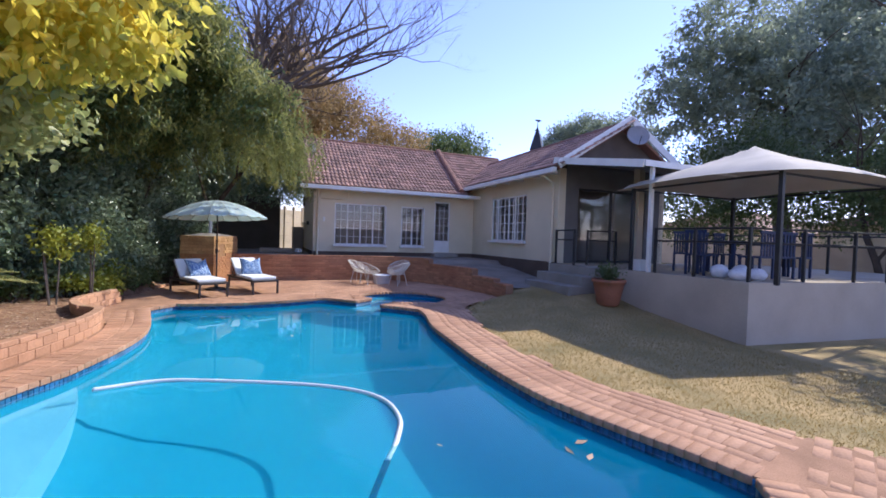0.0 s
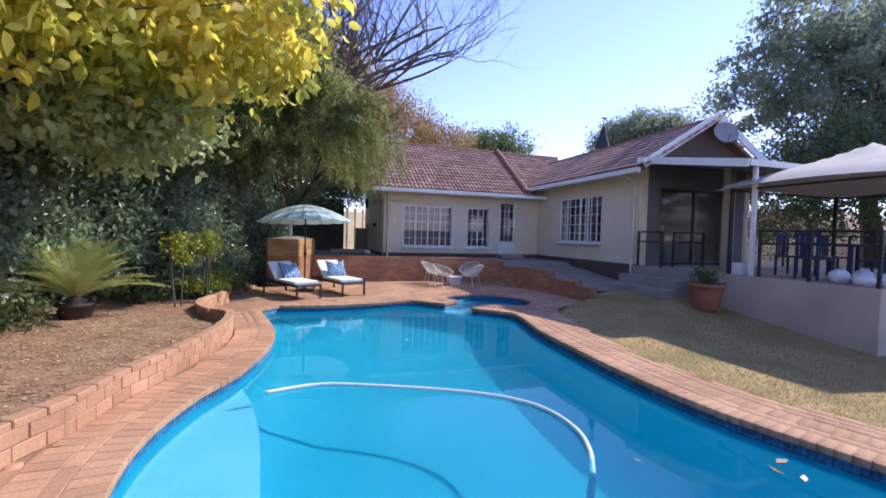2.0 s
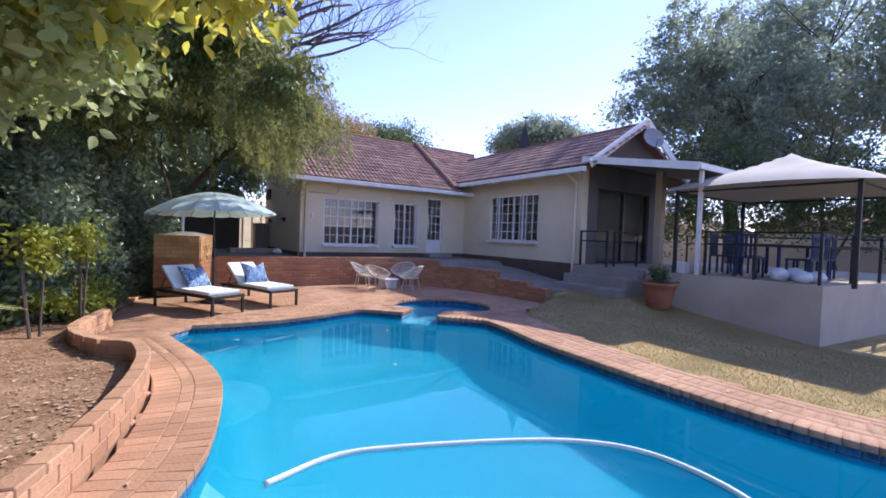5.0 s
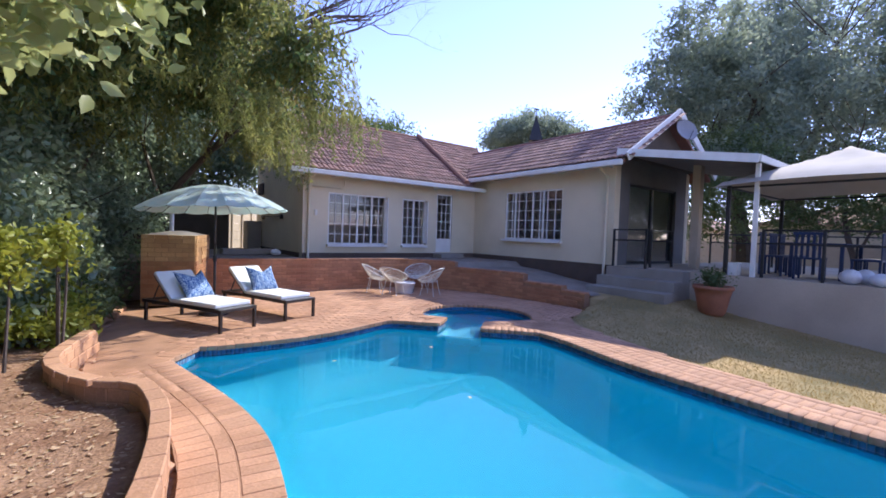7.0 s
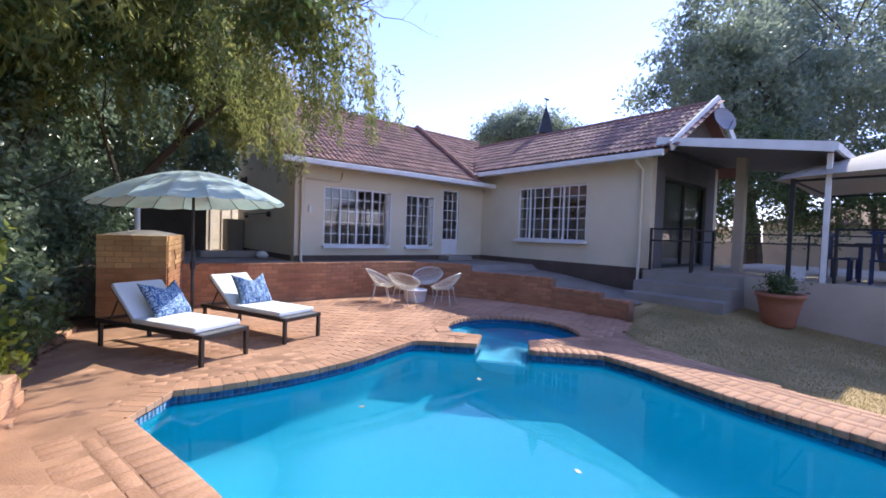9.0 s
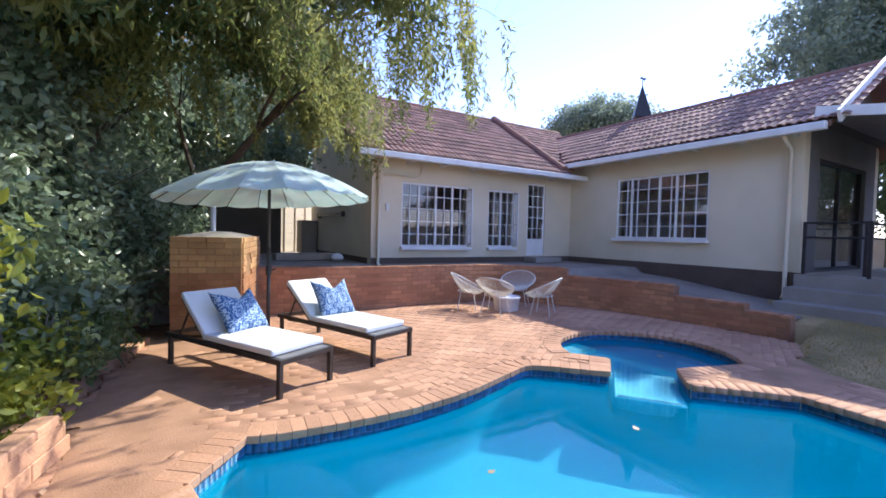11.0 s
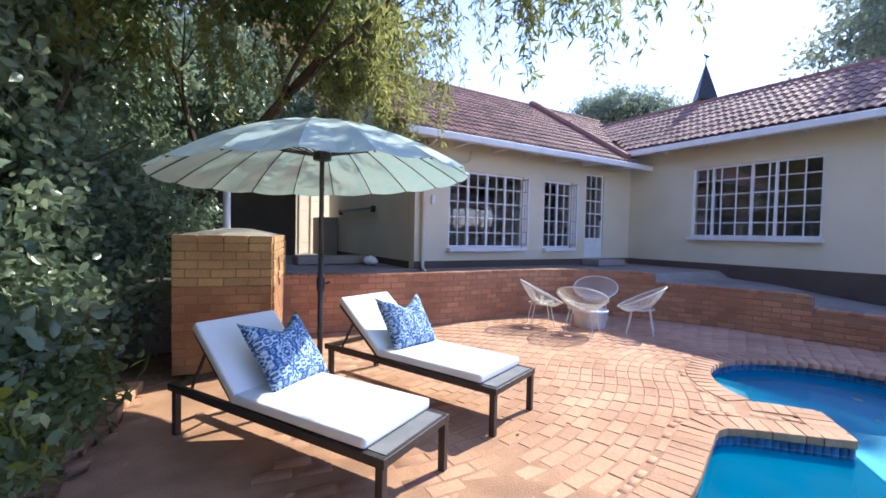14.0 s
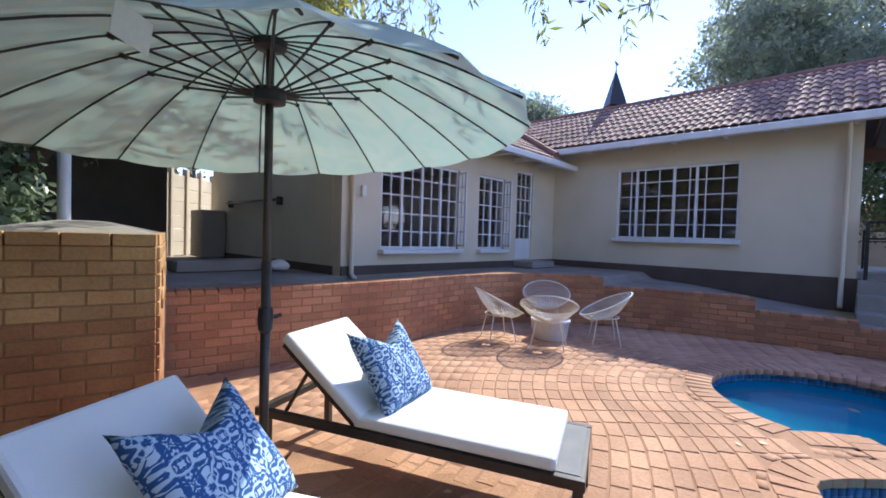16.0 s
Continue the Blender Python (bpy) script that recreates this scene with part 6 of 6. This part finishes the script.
shrub((-3.45, 9.25, 0.2), 1.15, 0.28, 201, L_BRIGHT, "thin shrub with yellow-green leaves on bare stems", 0.08)
shrub((-3.1, 9.75, 0.2), 1.25, 0.25, 205, L_BRIGHT, "thin shrub with yellow-green leaves on bare stems", 0.08)
for k, (x, y, h, r, lf) in enumerate(((-3.6, 10.2, 0.45, 0.4, L_BRIGHT), (-3.3, 10.75, 0.4, 0.34, L_BRIGHT), (-4.2, 9.6, 0.5, 0.5, L_GREEN), (-3.5, 11.6, 0.55, 0.4, L_GREEN), (-3.2, 12.4, 0.5, 0.35, L_GREEN), (-5.0, 7.4, 0.5, 0.5, L_GREEN), (-4.9, 5.0, 0.45, 0.5, L_GREEN), (-4.7, 3.6, 0.4, 0.5, L_BRIGHT), (-3.35, 10.4, 0.35, 0.3, L_BRIGHT), (-3.2, 10.95, 0.62, 0.42, L_BRIGHT), (-3.12, 10.35, 0.4, 0.3, L_BRIGHT), (-3.15, 11.45, 0.5, 0.4, L_PALE), (-3.08, 12.0, 0.5, 0.36, L_GREEN), (-3.3, 13.0, 0.6, 0.4, L_GREEN), (-3.0, 11.2, 0.36, 0.3, L_GREEN), (-2.95, 11.65, 0.36, 0.28, L_GREEN), (-2.9, 12.15, 0.36, 0.28, L_GREEN), (-2.85, 12.6, 0.3, 0.26, L_GREEN))):
    shrub((x, y, 0.17), h, r, 220 + k * 3, lf, "low leafy shrub at the edge of the bed", 0.075, 4, True)

# strappy clump by the pump housing
gr = []
rs = np.random.default_rng(17)
for k in range(1300):
    x, y = -3.3 + 0.25 * rs.normal(), 12.9 + 0.5 * rs.normal()
    gr.append((x, y, 0.15 + 0.25 * rs.random()))
clump = thing("strappy_plant", pose(0, 0, 0), "clump of long dark strappy leaves by the hedge", "plant", "", "stuff")
leaves("foliage", gr, 0.3, L_GREEN, clump, 18, 0.05, -0.6, 0.8)

# lawn blades, fallen leaves
rs = np.random.default_rng(4)
n = 90000
gx_, gy_ = rs.uniform(3.2, 7.7, n), rs.uniform(1.2, 9.3, n)
ok = ~inside(gx_, gy_, DECK) & (pool_distance(gx_[:1], gy_[:1])[0] >= 0)
gx_, gy_ = gx_[ok], gy_[ok]
lawn = leaves("grass", np.stack([gx_, gy_, ground_z(gx_, gy_) - 0.004], 1), 0.035, L_GRASS, None, 6, 0.12, -0.7, 0.8)
tagged(lawn, "short dry yellow-green lawn grass blades", "grass", "", "stuff")


def litter(name, x, y, z, size, seed, label, leaf=L_DRY):
    ob = leaves(name, np.stack([x, y, z], 1), size, leaf, None, seed, 0.6, 0.0, 1.0)
    co = np.empty(len(ob.data.vertices) * 3, np.float32)
    ob.data.vertices.foreach_get("co", co)
    co = co.reshape(-1, 4, 3)
    zz = co[:, :, 2] - co[:, :1, 2]
    co[:, :, 2] = co[:, :1, 2] + np.abs(zz) * 0.18
    ob.data.vertices.foreach_set("co", co.ravel())
    return tagged(ob, label, "leaves", "", "stuff")


n = 6500
bx, by = rs.uniform(-5.4, -2.4, n), rs.uniform(2.6, 10.0, n)
ok = inside(bx, by, [(-6, 2), (-3.3, 2.6)] + [(a - 0.2, b) for a, b in BED_WALL] + [(-6, 10.5)])
litter("leaf_litter", bx[ok], by[ok], ground_z(bx[ok], by[ok]) + 0.008, 0.05, 7, "dry brown fallen leaves and chips on the soil")
n = 60
bx, by = rs.uniform(-3.2, 3.6, n), rs.uniform(0, 13, n)
ok = inside(bx, by, DECK) & ~inside(bx, by, POOL)
litter("fallen_leaves", bx[ok], by[ok], np.full(ok.sum(), 0.014), 0.06, 8, "few dry fallen leaves on the paving")
bx, by = np.array([1.25, 2.2, 2.32, 2.25, 0.35, 2.9, -0.4, 1.1, 3.4]), np.array([3.1, 2.6, 2.75, 2.5, 7.1, 9.9, 9.0, 8.9, 10.1])
litter("floating_leaves", bx, by, np.full(len(bx), WATER_Z + 0.004), 0.11, 13, "pale fallen leaves floating on the pool water")

# ---- paving bricks ----
PL, PW, PH = 0.222, 0.107, 0.05
COPE = brick_data("coping_brick", 0.1035, 0.235, 0.06, M_PAVER, 0.004)
PAVE = brick_data("paving_brick", PL, PW, PH, M_PAVER, 0.006)
top_box = np.array([(-1, -1, -1), (1, -1, -1), (1, 1, -1), (-1, 1, -1), (-1, -1, 0.8), (1, -1, 0.8), (1, 1, 0.8), (-1, 1, 0.8), (-0.955, -0.91, 1), (0.955, -0.91, 1), (0.955, 0.91, 1), (-0.955, 0.91, 1)])
top_faces = np.array([(0, 1, 5, 4), (1, 2, 6, 5), (2, 3, 7, 6), (3, 0, 4, 7), (4, 5, 9, 8), (5, 6, 10, 9), (6, 7, 11, 10), (7, 4, 8, 11), (8, 9, 10, 11)])
JV, JF = [], []
taken = {}
made = {"n": 0}


def free(x, y, ang, l, w, group):
    """Whether a brick would lie clear of those already laid."""
    c, s = math.cos(ang), math.sin(ang)
    for u in (-0.38, 0.0, 0.38):
        for v in (-0.3, 0.3):
            px, py = x + u * l * c - v * w * s, y + u * l * s + v * w * c
            if taken.get((int(px // 0.03), int(py // 0.03)), group) != group:
                return False
    return True


def lay(x, y, ang, l, w, h, z, data, as_piece, group):
    if not free(x, y, ang, l, w, group):
        return
    # the western part of the deck is filled flush with sand
    z -= 0.0052 * min(1.0, max(0.0, 0.6 - x)) if y > 8.6 else 0.003
    c, s = math.cos(ang), math.sin(ang)
    for i in range(9):
        for j in range(6):
            u, v = (i / 8 - 0.5) * 0.94, (j / 5 - 0.5) * 0.9
            taken[int((x + u * l * c - v * w * s) // 0.03), int((y + u * l * s + v * w * c) // 0.03)] = group
    if as_piece and made["n"] < 600:
        made["n"] += 1
        piece(data.name.split(".")[0], data, pavement, pose(x, y, z + random.uniform(-0.0015, 0.0025), random.uniform(-0.6, 0.6), random.uniform(-0.4, 0.4), math.degrees(ang)))
        return
    v = top_box * (l / 2, w / 2, h / 2)
    r = np.stack([v[:, 0] * c - v[:, 1] * s + x, v[:, 0] * s + v[:, 1] * c + y, v[:, 2] + z + random.uniform(-0.0015, 0.0025)], 1)
    JF.append(top_faces + 12 * len(JV))
    JV.append(r)


def offset_line(base, off):
    o = []
    for i in range(len(base)):
        a, b = Vector(base[max(0, i - 1)]), Vector(base[min(len(base) - 1, i + 1)])
        d = (b - a).normalized()
        o.append((base[i][0] - d.y * off, base[i][1] + d.x * off))
    return o


def course(base, off, l, w, shift, data, near_fn, group):
    """A course of bricks along an edge line, at a distance from it."""
    pts_ = smooth_line(offset_line(base, off), l + 0.006)
    if shift:
        pts_ = [p.lerp(q, 0.5) for p, q in zip(pts_, pts_[1:])]
    MX, MY = [(p.x + q.x) / 2 for p, q in zip(pts_, pts_[1:])], [(p.y + q.y) / 2 for p, q in zip(pts_, pts_[1:])]
    good = inside(MX, MY, DECK) & ~inside(MX, MY, POOL)
    for p, q, mx, my, fine_ in zip(pts_, pts_[1:], MX, MY, good):
        if not fine_:
            continue
        lay(mx, my, math.atan2(q.y - p.y, q.x - p.x) + random.uniform(-0.025, 0.025), l * random.uniform(0.965, 1.0), w, PH, -0.0195, data, near_fn(mx, my), group)


# header course along the water
for side in SIDES:
    pts_ = smooth_line([(p.x, p.y) for p in side[::3]] + ([(side[-1].x, side[-1].y)] if (len(side) - 1) % 3 else []), 0.107)
    for p, q in zip(pts_, pts_[1:]):
        d = (q - p).normalized()
        mx, my = (p.x + q.x) / 2 - d.y * 0.088, (p.y + q.y) / 2 + d.x * 0.088
        if inside([mx], [my], POOL)[0]:
            continue
        lay(mx, my, math.atan2(d.y, d.x) + random.uniform(-0.02, 0.02), 0.102, 0.235, 0.06, -0.022, COPE, 2.6 < my < 8 and mx < 0 or my > 9.6 and mx < 2.5, 1)
# the path: a stretcher course, then headers
west_path = lambda x, y: x < 0 and 2.6 < y < 8.5
for side in (west_side, right_side):
    base = [(p.x, p.y) for p in side[::4]]
    course(base, 0.268, PL, PW + 0.004, False, PAVE, west_path, 2)
    course(base, 0.438, 0.106, 0.224, False, brick_data("paving_header", 0.106, 0.222, PH, M_PAVER, 0.004) if side is west_side else PAVE, west_path if side is west_side else (lambda x, y: False), 2)
    for k in range(0 if side is west_side else 5):
        course(base, 0.613 + 0.1135 * k, PL, PW, k % 2 == 0, PAVE, lambda x, y: False, 2)
# curved courses over the deck north of the pool
sweep = [(-2.1, 10.42), (-1.4, 10.29), (-0.7, 10.24), (0.05, 10.33), (0.75, 10.56), (1.25, 10.78), (1.62, 11.02), (2.0, 11.32), (2.45, 11.52), (3.05, 11.56), (3.6, 11.45), (4.1, 11.1), (4.4, 10.6), (4.45, 10.1)]
sweep = [(p.x, p.y) for p in smooth_line(sweep, 0.15)]
for k in range(-4, 34):
    course(sweep, 0.03 + k * 0.1155, PL, PW, k % 2 == 1, PAVE, lambda x, y: -1.0 < x < 2.6 and 10.3 < y < 13.0 and made["n"] < 590, 3)
# remaining ground in running bond
ANG = radians(24)
ca, sa = math.cos(ANG), math.sin(ANG)
R_, C_ = np.meshgrid(np.arange(-90, 150), np.arange(-60, 90), indexing="ij")
U, W_ = (C_ + 0.5 * (R_ % 2)) * 0.2295, R_ * 0.1135
FX, FY = (U * ca - W_ * sa).ravel(), (U * sa + W_ * ca).ravel()
ok = inside(FX, FY, DECK) & ~inside(FX, FY, POOL) & ~((FX > 1.6) & (FY < 9.0) & (FY > 2.6))
for x, y in zip(FX[ok].tolist(), FY[ok].tolist()):
    lay(x, y, ANG + random.uniform(-0.012, 0.012), PL, PW, PH, -0.022, PAVE, False, 4)
    for du in (-0.058, 0.058):
        lay(x + du * ca, y + du * sa, ANG, 0.1, PW, PH, -0.024, PAVE, False, 5)
# cut bricks that close the joints beside the coping
for side in (north_side, spa_side, west_side, right_side, corner_side):
    base = [(p.x, p.y) for p in side[::4]]
    if len(base) < 3:
        continue
    for off in (0.245, 0.275, 0.305, 0.335, 0.37):
        course(base, off, 0.105, 0.05, False, PAVE, lambda x, y: False, 6)
field = fast_mesh("paving_bricks", np.concatenate(JV), np.concatenate(JF), M_PAVER_J, pavement)
tagged(field, kind="stuff")
